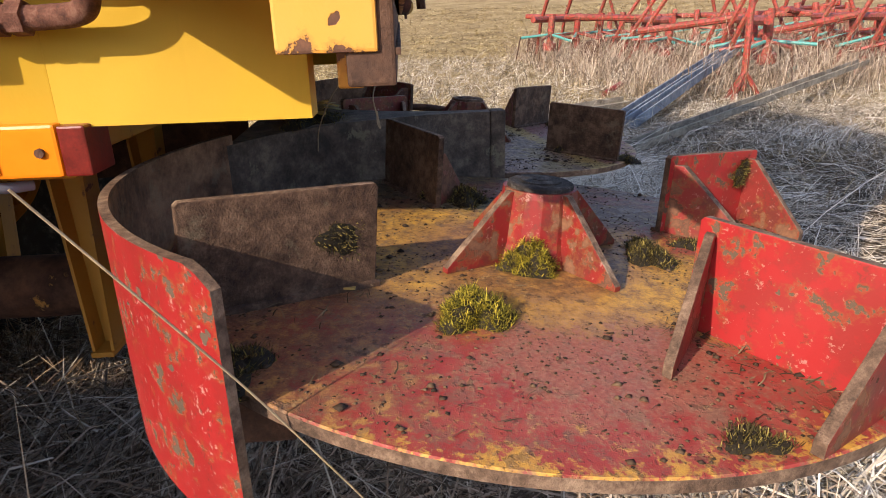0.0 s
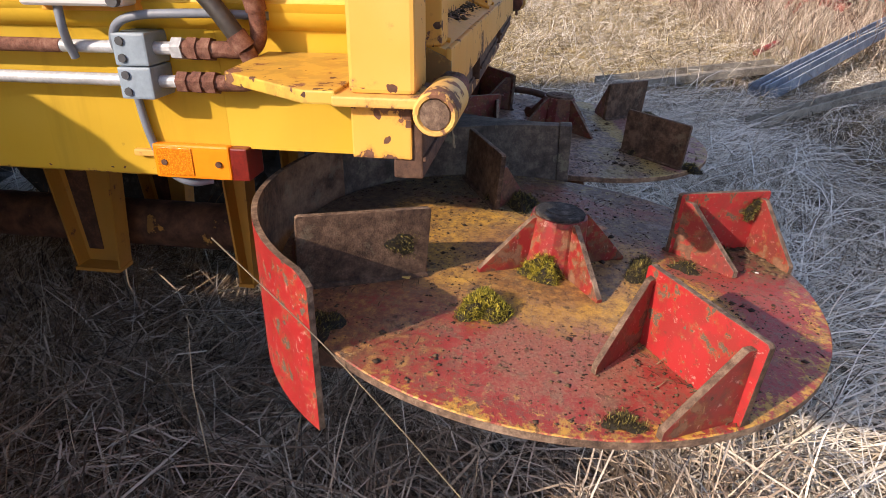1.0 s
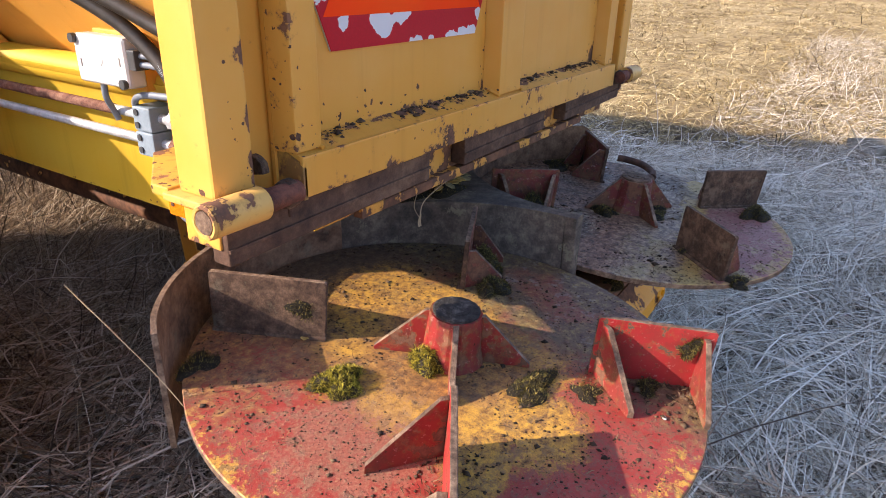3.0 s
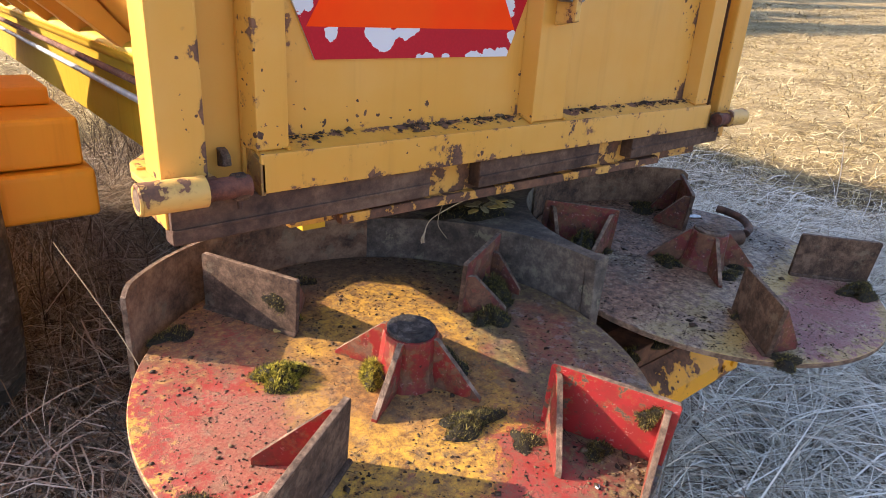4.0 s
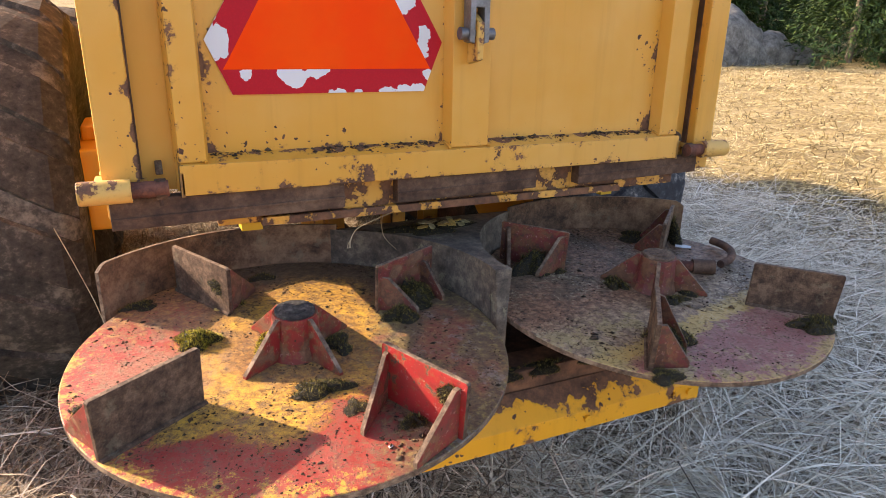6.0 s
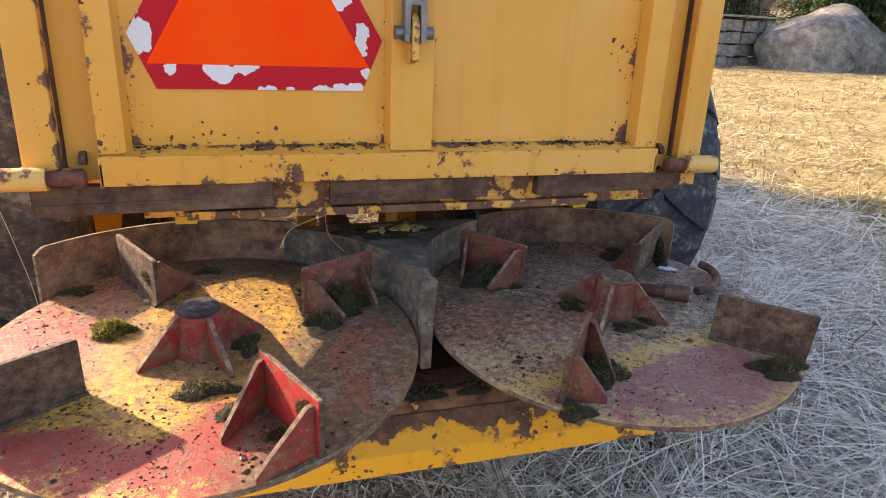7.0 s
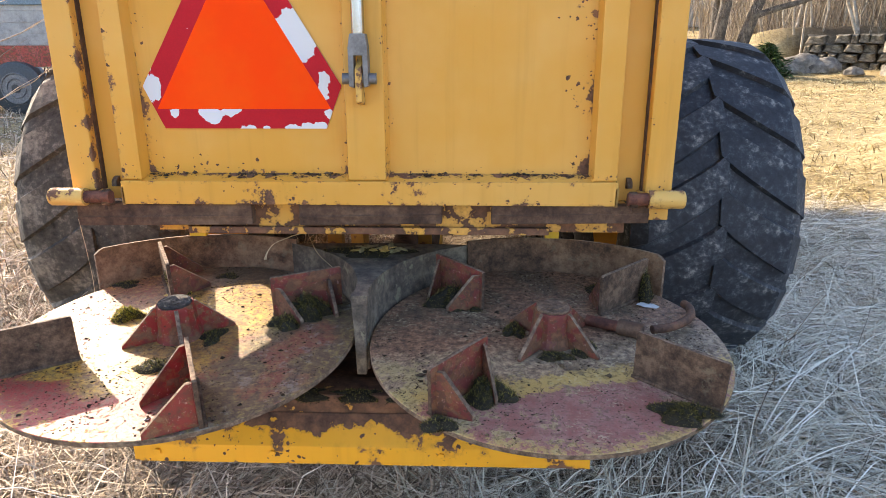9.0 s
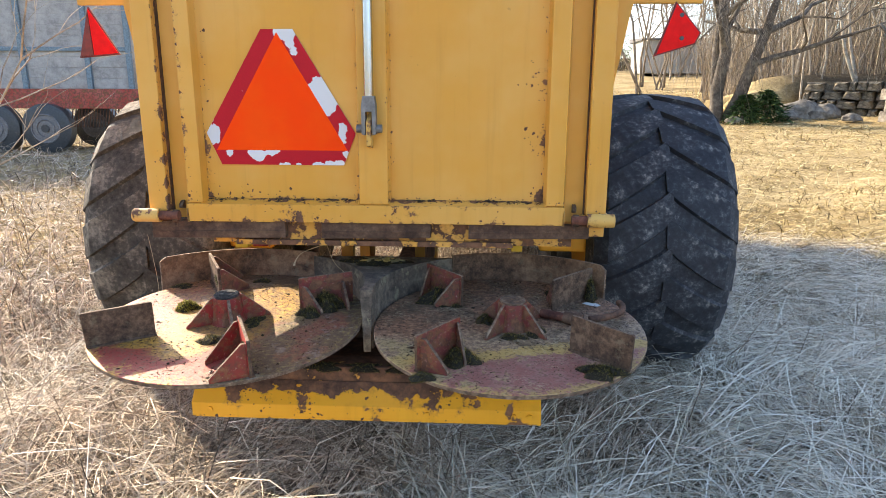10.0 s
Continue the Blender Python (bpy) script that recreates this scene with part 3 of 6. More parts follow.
def blades(name, x, y, length, width, rise, mat, label, seed, droop=1.0, swirl=0.6, lift=0.0, z=None, grow=0.0, turn=0.5, stand=0.0):
    """Dry stalks: thin bent strips, lying in drifts that follow a slow swirl."""
    g = np.random.default_rng(seed)
    n = len(x)
    flow = 2.2 * np.sin(x * 1.7 + 1.1 * np.sin(y * 1.3)) + 2.0 * np.cos(y * 1.9 - 0.8 * x)
    head = flow + g.normal(0, swirl, n) + np.pi * (g.random(n) < 0.4)
    L = g.uniform(*length, n) * (0.6 + 0.8 * g.random(n))
    w = g.uniform(*width, n)
    far = 1 + grow * np.hypot(x - 0.3, y + 1.5)
    L, w = L * far ** 0.5, w * far
    el = stand + np.abs(g.normal(0, 1, n)) * rise
    bend = g.uniform(0.1, 1.0, n) * droop
    twist = g.normal(0, turn, n)
    base = np.stack([x, y, (ground_z(x, y) if z is None else z) + lift * g.random(n)], -1)
    out = np.zeros((n, 4, 2, 3))
    p, h, e = base.copy(), head.copy(), el.copy()
    for i in range(4):
        side = np.stack([-np.sin(h), np.cos(h), 0.5 * np.sin(twist + i)], -1) * (w * (1.0, 0.9, 0.7, 0.25)[i])[:, None]
        out[:, i, 0], out[:, i, 1] = p - side, p + side
        step = np.stack([np.cos(h) * np.cos(e), np.sin(h) * np.cos(e), np.sin(e)], -1) * (L / 3)[:, None]
        p = p + step
        low = ground_z(p[:, 0], p[:, 1]) + 0.004 if z is None else z
        p[:, 2] = np.maximum(p[:, 2], low)
        e = e - bend * (0.3 + el)
        h = h + twist * 0.35
    verts = out.reshape(-1, 3)
    q = np.array([[0, 1, 3, 2], [2, 3, 5, 4], [4, 5, 7, 6]])
    faces = (np.arange(n)[:, None, None] * 8 + q[None]).reshape(-1, 4)
    return tagged(raw_object(name, verts, faces, mat), label, "dry grass", kind="stuff")


def tufts(x, y):
    """Slow unevenness of the sward, about a hand to two hands across, from 0 to 1."""
    u, v = x + 0.05 * np.sin(9.1 * y) + 0.03 * np.sin(23 * x + 17 * y), y + 0.05 * np.sin(8.3 * x + 1.2)
    return 0.5 + 0.2 * np.sin(31 * u + 4 * np.sin(7 * v)) * np.sin(27 * v + 3 * np.sin(9 * u)) + 0.18 * np.sin(13.7 * u - 6 * v) * np.sin(11.3 * v + 5 * u) + 0.14 * np.sin(53 * u + 19 * v) * np.sin(47 * v - 23 * u)


g = np.random.default_rng(5)
NEAR = 200000
bx, by = g.uniform(-2.0, 4.2, NEAR), g.uniform(-1.8, 4.0, NEAR)
rim_d = np.minimum(np.minimum(bx + 2.0, 4.2 - bx), np.minimum(by + 1.8, 4.0 - by))
keep = rim_d > g.random(NEAR) * 0.7 + 0.25 * np.sin(bx * 5.1) * np.sin(by * 4.3)
keep &= g.random(NEAR) < 2.4 * (tufts(bx, by) - 0.08)
bx, by = bx[keep], by[keep]


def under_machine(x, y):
    """Strip beneath and close beside the trailer: browner grass, its darkness partly standing in for shade."""
    # Left edge reaches forward, toning down ground where a shadow is left out.
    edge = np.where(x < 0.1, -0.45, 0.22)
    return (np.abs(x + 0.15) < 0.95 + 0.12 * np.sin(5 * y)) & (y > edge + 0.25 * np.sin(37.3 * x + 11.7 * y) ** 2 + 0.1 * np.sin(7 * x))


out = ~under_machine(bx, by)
# Share of sunlit-coloured straw, rising from the shaded copy towards open field.
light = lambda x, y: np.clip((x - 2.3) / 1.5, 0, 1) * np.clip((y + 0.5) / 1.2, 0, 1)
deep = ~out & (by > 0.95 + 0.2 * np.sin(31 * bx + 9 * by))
blades("dry_grass", bx[deep], by[deep], (0.14, 0.4), (0.0008, 0.0019), 0.5, m_straw_brown, "brown tangled grass beneath the trailer, darkened partly as shade", 9, lift=0.05)
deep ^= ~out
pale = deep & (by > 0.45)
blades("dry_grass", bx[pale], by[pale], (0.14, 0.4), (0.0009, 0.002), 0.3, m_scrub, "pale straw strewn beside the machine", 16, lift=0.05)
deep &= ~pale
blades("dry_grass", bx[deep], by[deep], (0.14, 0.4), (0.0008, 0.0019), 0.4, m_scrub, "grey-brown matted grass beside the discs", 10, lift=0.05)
out &= g.random(len(bx)) > light(bx, by)
bx, by = bx[out], by[out]
blades("dry_grass", bx, by, (0.11, 0.34), (0.0008, 0.0017), 0.33, m_straw, "matted dry grass lying flat, paled for the machine's shade", 1, lift=0.045)
STEMS = 95000
bx, by = g.uniform(-1.6, 4.0, STEMS), g.uniform(-1.6, 3.2, STEMS)
out = ~under_machine(bx, by) & (g.random(STEMS) > light(bx, by))
out &= np.minimum(np.minimum(bx + 1.6, 4.0 - bx), np.minimum(by + 1.6, 3.2 - by)) > g.random(STEMS) * 0.9
out &= g.random(STEMS) < 2.8 * (tufts(bx, by) - 0.2)
bx, by = bx[out], by[out]
blades("dry_grass", bx, by, (0.11, 0.32), (0.0009, 0.002), 0.36, m_stalk, "long pale straw stalks lying over the grass", 8, lift=0.09, swirl=0.8, turn=0.4, droop=0.8)
few = g.random(len(bx)) < 0.09
blades("dry_grass", bx[few], by[few], (0.3, 0.6), (0.0012, 0.0024), 0.28, m_stalk, "single long straight straw stalks on top of the grass", 18, lift=0.12, swirl=1.2, turn=0.15, droop=0.5)
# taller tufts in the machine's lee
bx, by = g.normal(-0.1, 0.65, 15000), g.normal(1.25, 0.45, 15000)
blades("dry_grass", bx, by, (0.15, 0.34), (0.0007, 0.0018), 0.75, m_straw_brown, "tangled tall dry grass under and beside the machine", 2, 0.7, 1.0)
bx, by = g.uniform(-1.5, 0.3, 15000), g.uniform(-0.6, 1.7, 15000)
out = g.random(15000) < 2.6 * (tufts(bx, by) - 0.22)
blades("dry_grass", bx[out], by[out], (0.12, 0.34), (0.0011, 0.0024), 0.28, m_scrub, "curled grey straw lying over the brown grass", 19, lift=0.15, swirl=0.9, turn=1.0)
bx, by = g.uniform(-1.3, -0.3, 2600), g.uniform(-0.5, 0.3, 2600)
blades("dry_grass", bx, by, (0.12, 0.4), (0.0009, 0.002), 0.45, m_scrub, "loose brown straw beside the machine", 12, lift=0.16, swirl=1.2)
bx, by = g.uniform(-0.3, 5.9, 32000), g.uniform(-4.7, -1.2, 32000)
out = np.minimum(np.minimum(bx + 0.3, 5.9 - bx), np.minimum(by + 4.7, -1.2 - by)) > g.random(32000) * 1.1
bx, by = bx[out], by[out]
blades("dry_grass", bx, by, (0.14, 0.42), (0.001, 0.0024), 0.35, m_straw, "matted dry grass in the machine's shade", 15, lift=0.03)
bx, by = g.uniform(3.0, 13, 46000), g.uniform(-12, 0.5, 46000)
blades("dry_grass", bx, by, (0.15, 0.45), (0.0013, 0.0032), 0.5, m_straw, "rough standing dry grass round the scrap", 3, 0.7, 1.2)
bx, by = g.uniform(5.5, 13.5, 16000), g.uniform(-10, -2.2, 16000)
blades("dry_grass", bx, by, (0.3, 0.85), (0.0015, 0.0036), 0.35, m_scrub, "tall brown dead grass grown through the scrap", 23, 0.5, 2.0, stand=0.75)
d, a = 2.4 + 38 * g.random(235000) ** 1.9, g.uniform(-0.5, 2.8, 235000)
a[:24000] = g.uniform(2.8, 5.78, 24000)
bx, by = 0.5 + d * np.cos(a), d * np.sin(a)
keep = ~((bx > -2.0) & (bx < 4.2) & (by > -1.8) & (by < 4.0)) | (g.random(235000) < light(bx, by)) \
    | (np.minimum(np.minimum(bx + 2.0, 4.2 - bx), np.minimum(by + 1.8, 4.0 - by)) < 0.7 * g.random(235000))
left = keep & (bx < -1.1) & (by > 0.5)
blades("dry_grass", bx[left], by[left], (0.1, 0.3), (0.0008, 0.002), 0.6, m_scrub, "brown dead grass and scrub by the wagon", 14, grow=0.17, turn=0.3, swirl=1.0)
keep &= ~left
blades("dry_grass", bx[keep], by[keep], (0.05, 0.16), (0.0007, 0.0018), 0.5, m_straw_far, "sunlit flattened straw across the open field", 4, grow=0.17, turn=0.3, swirl=1.0)

bx, by = g.normal(0.35, 0.35, 900), g.uniform(2.6, 4.2, 900)
blades("dry_weeds", bx, by, (0.2, 0.6), (0.0009, 0.002), 0.2, m_crumb, "dark dead weed stalks standing beyond the axle", 24, 0.3, 2.5, stand=1.1)

# ---------------------------------------------------------------- the muck spreader
spreader = thing("muck_spreader", "yellow muck spreader trailer with rusty twin spinning discs", "farm machine")


def mirrored(x0, x1):
    return 2 * X0 - x1, 2 * X0 - x0


def stile(x0, x1, z0, z1, back, front, taper):
    """A pressed channel: a face with flanks that lean in."""
    return prism([(x0 - taper, back), (x0, front), (x1, front), (x1 + taper, back)], "Z", z0, z1, 0.0015)


# tailgate
TOP = 2.3
gate = part("tailgate", box(-0.478, 0.556, 0.034, 0.040, 0.868, TOP, 0.001), m_panel, spreader, "yellow sheet-steel tailgate, paint flaking along its seams")
part("rail", box(-0.473, 0.553, -0.006, 0.0, 0.868, 0.917, 0.002), m_rail, gate, "yellow bottom rail with rust chips")
part("ledge", prism([(-0.0005, 0.909), (0.034, 0.922), (0.034, 0.928), (-0.0005, 0.915)], "X", -0.47, 0.55), m_ledge, gate, "dirty flaking ledge")
for a, b in ((-0.472, -0.431), (0.003, 0.080), (0.504, 0.551)):
    part("stile", stile(a, b, 0.919, TOP, 0.034, 0.004, 0.006), m_stile, gate)
part("side_plate", box(-0.529, -0.462, 0.043, 0.05, 0.87, TOP, 0.001), m_yellow, gate)
part("side_plate", box(0.54, 0.609, 0.043, 0.05, 0.87, TOP, 0.001), m_yellow, gate)
for x in (-0.531, 0.611):
    part("seal", box(x - 0.003, x + 0.003, 0.03, 0.045, 0.88, TOP, 0.001), m_rust, gate, "dark rusty gap strip")
for x in (-0.432, 0.0, 0.082, 0.502):
    part("weld", sweep([(x, 0.001, 0.919), (x, 0.03, 0.929)], 0.0028, 6), m_ledge, gate)

# corner posts, hinges, brackets
for side in (-1, 1):
    def sx(a, b):
        return (a, b) if side < 0 else mirrored(a, b)
    post = part("post", box(*sx(-0.585, -0.531), 0.008, 0.066, 0.893, TOP + 0.1, 0.004), m_post, spreader, "yellow square-tube corner post")
    part("foot_plate", box(*sx(-0.598, -0.522), -0.004, 0.078, 0.884, 0.893, 0.002), m_hinge, post)
    part("block", box(*sx(-0.583, -0.532), 0.012, 0.066, 0.836, 0.8835, 0.002), m_block, post, "yellow block with rusted edges")
    a, b = sx(-0.615, -0.545)
    if side > 0:
        a, b = a - 0.013, b - 0.015
    hinge = part("hinge", sweep([(a, -0.014, 0.885), (a + 0.002, -0.014, 0.885), (b, -0.014, 0.885)], 0.0185, 20), m_hinge, spreader, "yellow hinge barrel with flaked paint", 40)
    end = a if side < 0 else b
    part("pin_end", sweep([(end, -0.014, 0.885), (end + side * 0.003, -0.014, 0.885)], 0.0125, 12), m_edge, hinge, "rusty pin end", 40)
    part("rim_ring", sweep([(end + side * 0.001 + 0, -0.014 + 0.0155 * math.cos(t), 0.885 + 0.0155 * math.sin(t)) for t in np.linspace(0, 2 * math.pi, 25)], 0.0028, 6), m_hinge, hinge)
    a, b = sx(-0.546, -0.492)
    part("pin", sweep([(a, -0.014, 0.885), (b, -0.014, 0.885)], 0.013, 14), m_rust_red, hinge, "rusty hinge pin", 40)
    a, b = sx(-0.512, -0.494)
    part("lug", prism([(-0.018, 0.868), (-0.024, 0.876), (-0.02, 0.897), (-0.006, 0.9), (0.004, 0.892), (0.004, 0.866)], "X", a, b, 0.003), m_fin_back, hinge, "rusted lug")
    part("ear", prism([(0.022, 0.9), (0.024, 0.912), (0.033, 0.918), (0.0425, 0.92), (0.0425, 0.896)], "X", a + 0.004, b - 0.003, 0.002), m_fin_back, hinge, "rusted ear")
    a, b = sx(-0.505, -0.498)
    part("split_pin", sweep([(a, -0.012, 0.9), (a, -0.014, 0.858)], 0.003, 6), m_rust, hinge)
    a, b = sx(-0.474, -0.468)
    part("end_plate", prism([(-0.006, 0.866), (-0.006, 0.905), (0.034, 0.925), (0.034, 0.866)], "X", a, b, 0.0005), m_flaked, hinge)
# shelf gusset between post and chassis, near side and far side
for side in (-1, 1):
    pts = [(-0.592, 0.076), (-0.592, 0.105), (-0.515, 0.213), (-0.38, 0.225), (-0.38, 0.076)]
    if side > 0:
        pts = [(2 * X0 - x, y) for x, y in pts][::-1]
    part("shelf_bracket", prism(pts, "Z", 0.884, 0.896, 0.002), m_shelf, spreader, "dusty yellow shelf bracket with chipped edge")

# sill and worn strips under the tailgate
sill = part("sill", box(-0.42, 0.58, 0.03, 0.05, 0.803, 0.868, 0.002), m_sill, spreader, "sill with mostly rusted yellow paint")
part("sill_lip", box(-0.35, 0.42, 0.014, 0.0295, 0.800, 0.815, 0.002), m_sill, sill)
for a, b, tilt in ((-0.58, -0.205, 0.0), (-0.105, 0.195, 0.004), (0.298, 0.622, 0.008)):
    part("rubber_strip", prism([(a, 0.818 + tilt), (b, 0.823 + tilt), (b, 0.8676), (a, 0.8676)], "Y", 0.003, 0.0295, 0.002), m_strip, sill, "dark worn strip")
    part("clamp_bar", prism([(a, 0.834 + tilt), (b, 0.84 + tilt), (b, 0.844 + tilt), (a, 0.838 + tilt)], "Y", 0.0, 0.003, 0.0008), m_strip, sill)

# hopper sides, floor, front
NOSE, LEAN_F = 4.76, 0.37          # the front wall leans forward
for side in (-1, 1):
    pts = [(-0.335, 0.95), (-0.49, 1.13), (-0.595, 1.30), (-0.635, 1.45), (-0.72, 1.75), (-0.72, 2.46), (-0.726, 2.46), (-0.726, 1.75), (-0.641, 1.449), (-0.601, 1.297), (-0.495, 1.126), (-0.34, 0.946)]
    if side > 0:
        pts = [(2 * X0 - x, z) for x, z in pts][::-1]
    bm = prism(pts, "Y", 0.09, 6.3)
    for v in bm.verts:
        if v.co.y > 3:
            v.co.y = NOSE + LEAN_F * v.co.z
    wall = part("hopper_side", bm, m_yellow, spreader, "sloping yellow hopper side")
    for y in np.arange(0.87, 5.0, 0.4):
        ribs = [(-0.355, 0.955), (-0.5, 1.125), (-0.605, 1.296), (-0.645, 1.448), (-0.73, 1.75), (-0.73, 2.46), (-0.79, 2.46), (-0.79, 1.74), (-0.7, 1.44), (-0.67, 1.27), (-0.56, 1.095), (-0.385, 0.945)]
        if side > 0:
            ribs = [(2 * X0 - x, z) for x, z in ribs][::-1]
        part("rib", prism(ribs, "Y", y - 0.03, y + 0.03, 0.003), m_yellow, wall)
part("hopper_end", prism([(-0.585, 1.17), (-0.635, 1.45), (-0.72, 1.75), (-0.72, 2.46), (-0.585, 2.46)], "Y", 0.07, 0.076), m_yellow, spreader)
part("hopper_end", prism([(2 * X0 - x, z) for x, z in [(-0.585, 1.17), (-0.635, 1.45), (-0.72, 1.75), (-0.72, 2.46), (-0.585, 2.46)]][::-1], "Y", 0.07, 0.076), m_yellow, spreader)
part("cross_head", box(-0.62, 0.70, 0.0, 0.09, 2.36, 2.46, 0.004), m_yellow, spreader)
part("hopper_front", prism([(NOSE + LEAN_F * 0.9, 0.9), (NOSE + LEAN_F * 2.46, 2.46), (NOSE + LEAN_F * 2.46 + 0.01, 2.46), (NOSE + LEAN_F * 0.9 + 0.01, 0.9)], "X", -0.72, 0.80), m_yellow, spreader)
part("hopper_floor", box(-0.335, 0.415, 0.06, 5.1, 0.87, 0.89, 0), m_rust, spreader)

# chassis
for side in (-1, 1):
    prof = [(-0.377, 0.735), (-0.377, 0.905), (-0.384, 0.925), (-0.40, 0.938), (-0.405, 0.95), (-0.34, 0.95), (-0.34, 0.733), (-0.37, 0.731)]
    if side > 0:
        prof = [(2 * X0 - x, z) for x, z in prof][::-1]
    beam = part("chassis_beam", prism(prof, "Y", 0.288, 6.4, 0.002), m_beam, spreader, "long yellow chassis side beam", 30)
    tail = [(x, max(z, 0.776)) for x, z in prof]
    part("beam_tail", prism(tail[:6] + [tail[6]], "Y", 0.078, 0.288), m_beam, beam, "", 30)
    x0, x1 = (-0.40, -0.35) if side < 0 else mirrored(-0.40, -0.35)
    part("top_tube", sweep([((x0 + x1) / 2, 0.085, 0.945), ((x0 + x1) / 2, 6.3, 0.945)], 0.027, 14), m_beam, spreader, "", 40)
part("cross_member", box(-0.34, 0.42, 0.3, 0.36, 0.74, 0.86, 0.004), m_leg, spreader)
part("cross_member", box(-0.34, 0.42, 1.25, 1.35, 0.74, 0.86, 0.004), m_leg, spreader)
for x, y, w in ((-0.085, 0.73, 0.075), (-0.10, 0.42, 0.024)):
    leg = part("hanger_leg", prism([(y - w, 0.735), (y + w, 0.735), (y + w * 0.6, 0.445), (y - w * 0.6, 0.445)], "X", x - 0.004, x + 0.004, 0.001), m_leg, spreader, "yellow hanger leg with rust")
    for e in (-1, 1):
        part("flange", prism([(y + e * w - 0.004 * e, 0.735), (y + e * w, 0.735), (y + e * w * 0.6, 0.445), (y + e * (w * 0.6 - 0.004), 0.445)], "X", x - 0.035, x - 0.004), m_leg, leg)
    if w > 0.05:
        part("recess", prism([(y + 0.05 * w, 0.725), (y + 0.72 * w, 0.725), (y + 0.45 * w, 0.47), (y + 0.05 * w, 0.47)], "X", x - 0.0062, x - 0.0042), m_rust, leg, "rusted dark recess")
    part("leg_foot", box(x - 0.04, x + 0.004, y - w * 0.62, y + w * 0.62, 0.438, 0.445, 0.001), m_leg, leg)
    copy_thing(leg, pose(0.25, 0, 0))
part("belly_plate", box(0.16, 0.165, 0.26, 3.0, 0.62, 0.87, 0), m_rust, spreader, "dark rusty belly plate")
part("drive_tube", sweep([(0.02, 0.3, 0.485), (0.02, 2.2, 0.485)], 0.048, 16), m_gear, spreader, "rusty yellow drive tube", 40)
for a, b in ((-0.9, -0.45), mirrored(-0.9, -0.45)):
    part("axle_stub", box(*sorted((a, b - 0.06 if b < 0 else b)) if b < 0 else (a + 0.06, b), 1.18, 1.3, 0.605, 0.70, 0.006), m_leg, spreader)
    part("axle_hanger", box(*((-0.68, -0.53) if a < 0 else mirrored(-0.68, -0.53)), 0.98, 1.2, 0.821, 0.86, 0.006), m_orange, spreader)
for side in (-1, 1):
    def sx(a, b):
        return (a, b) if side < 0 else mirrored(a, b)
    br = part("axle_bracket", box(*sx(-0.69, -0.508), 0.82, 1.2, 0.716, 0.82, 0.012, 3), m_orange, spreader, "orange-yellow welded axle bracket box")
    part("lower_box", box(*sx(-0.68, -0.492), 0.80, 1.18, 0.605, 0.712, 0.014, 3), m_orange, br)

# lower yellow bar and the frame under the discs
bar = part("guard_bar", prism([(-0.215, 0.395), (-0.219, 0.395), (-0.219, 0.434), (-0.175, 0.483), (-0.171, 0.481), (-0.215, 0.432)], "X", -0.408, 0.489, 0.001), m_bar, spreader, "orange-yellow guard bar with rust patches")
for x in (-0.36, -0.13, 0.2, 0.42, 0.46):
    part("bolt", sweep([(x, -0.219, 0.418), (x, -0.2245, 0.418)], 0.008, 6), m_bar, bar)
part("gear_beam", box(-0.40, 0.48, -0.172, -0.095, 0.47, 0.522, 0.004), m_gear, spreader, "rust-covered beam under the discs")
part("back_beam", box(-0.40, 0.48, 0.12, 0.2, 0.47, 0.53, 0.004), m_rust, spreader)
part("under_tray", box(-0.25, 0.33, -0.095, 0.12, 0.478, 0.49, 0.001), m_rust, spreader)
for x in (-0.325, 0.405):
    gear = part("gearbox", box(x - 0.09, x + 0.09, -0.2, -0.03, 0.50, 0.57, 0.01), m_rust, spreader)
    part("drive_shaft", sweep([(x, -0.115, 0.57), (x, -0.113, 0.612)], 0.05, 16), m_rust, gear)
# ---------------------------------------------------------------- discs
SLOPE = math.degrees(math.atan(0.08))


def gusset(sign, reach, tall=0.08):
    """A triangular brace: at the blade it stands tall, and it runs out along the disc."""
    return [(0, 0.0), (0, tall), (sign * 0.01, tall), (sign * reach, 0.01), (sign * reach, 0.0)]


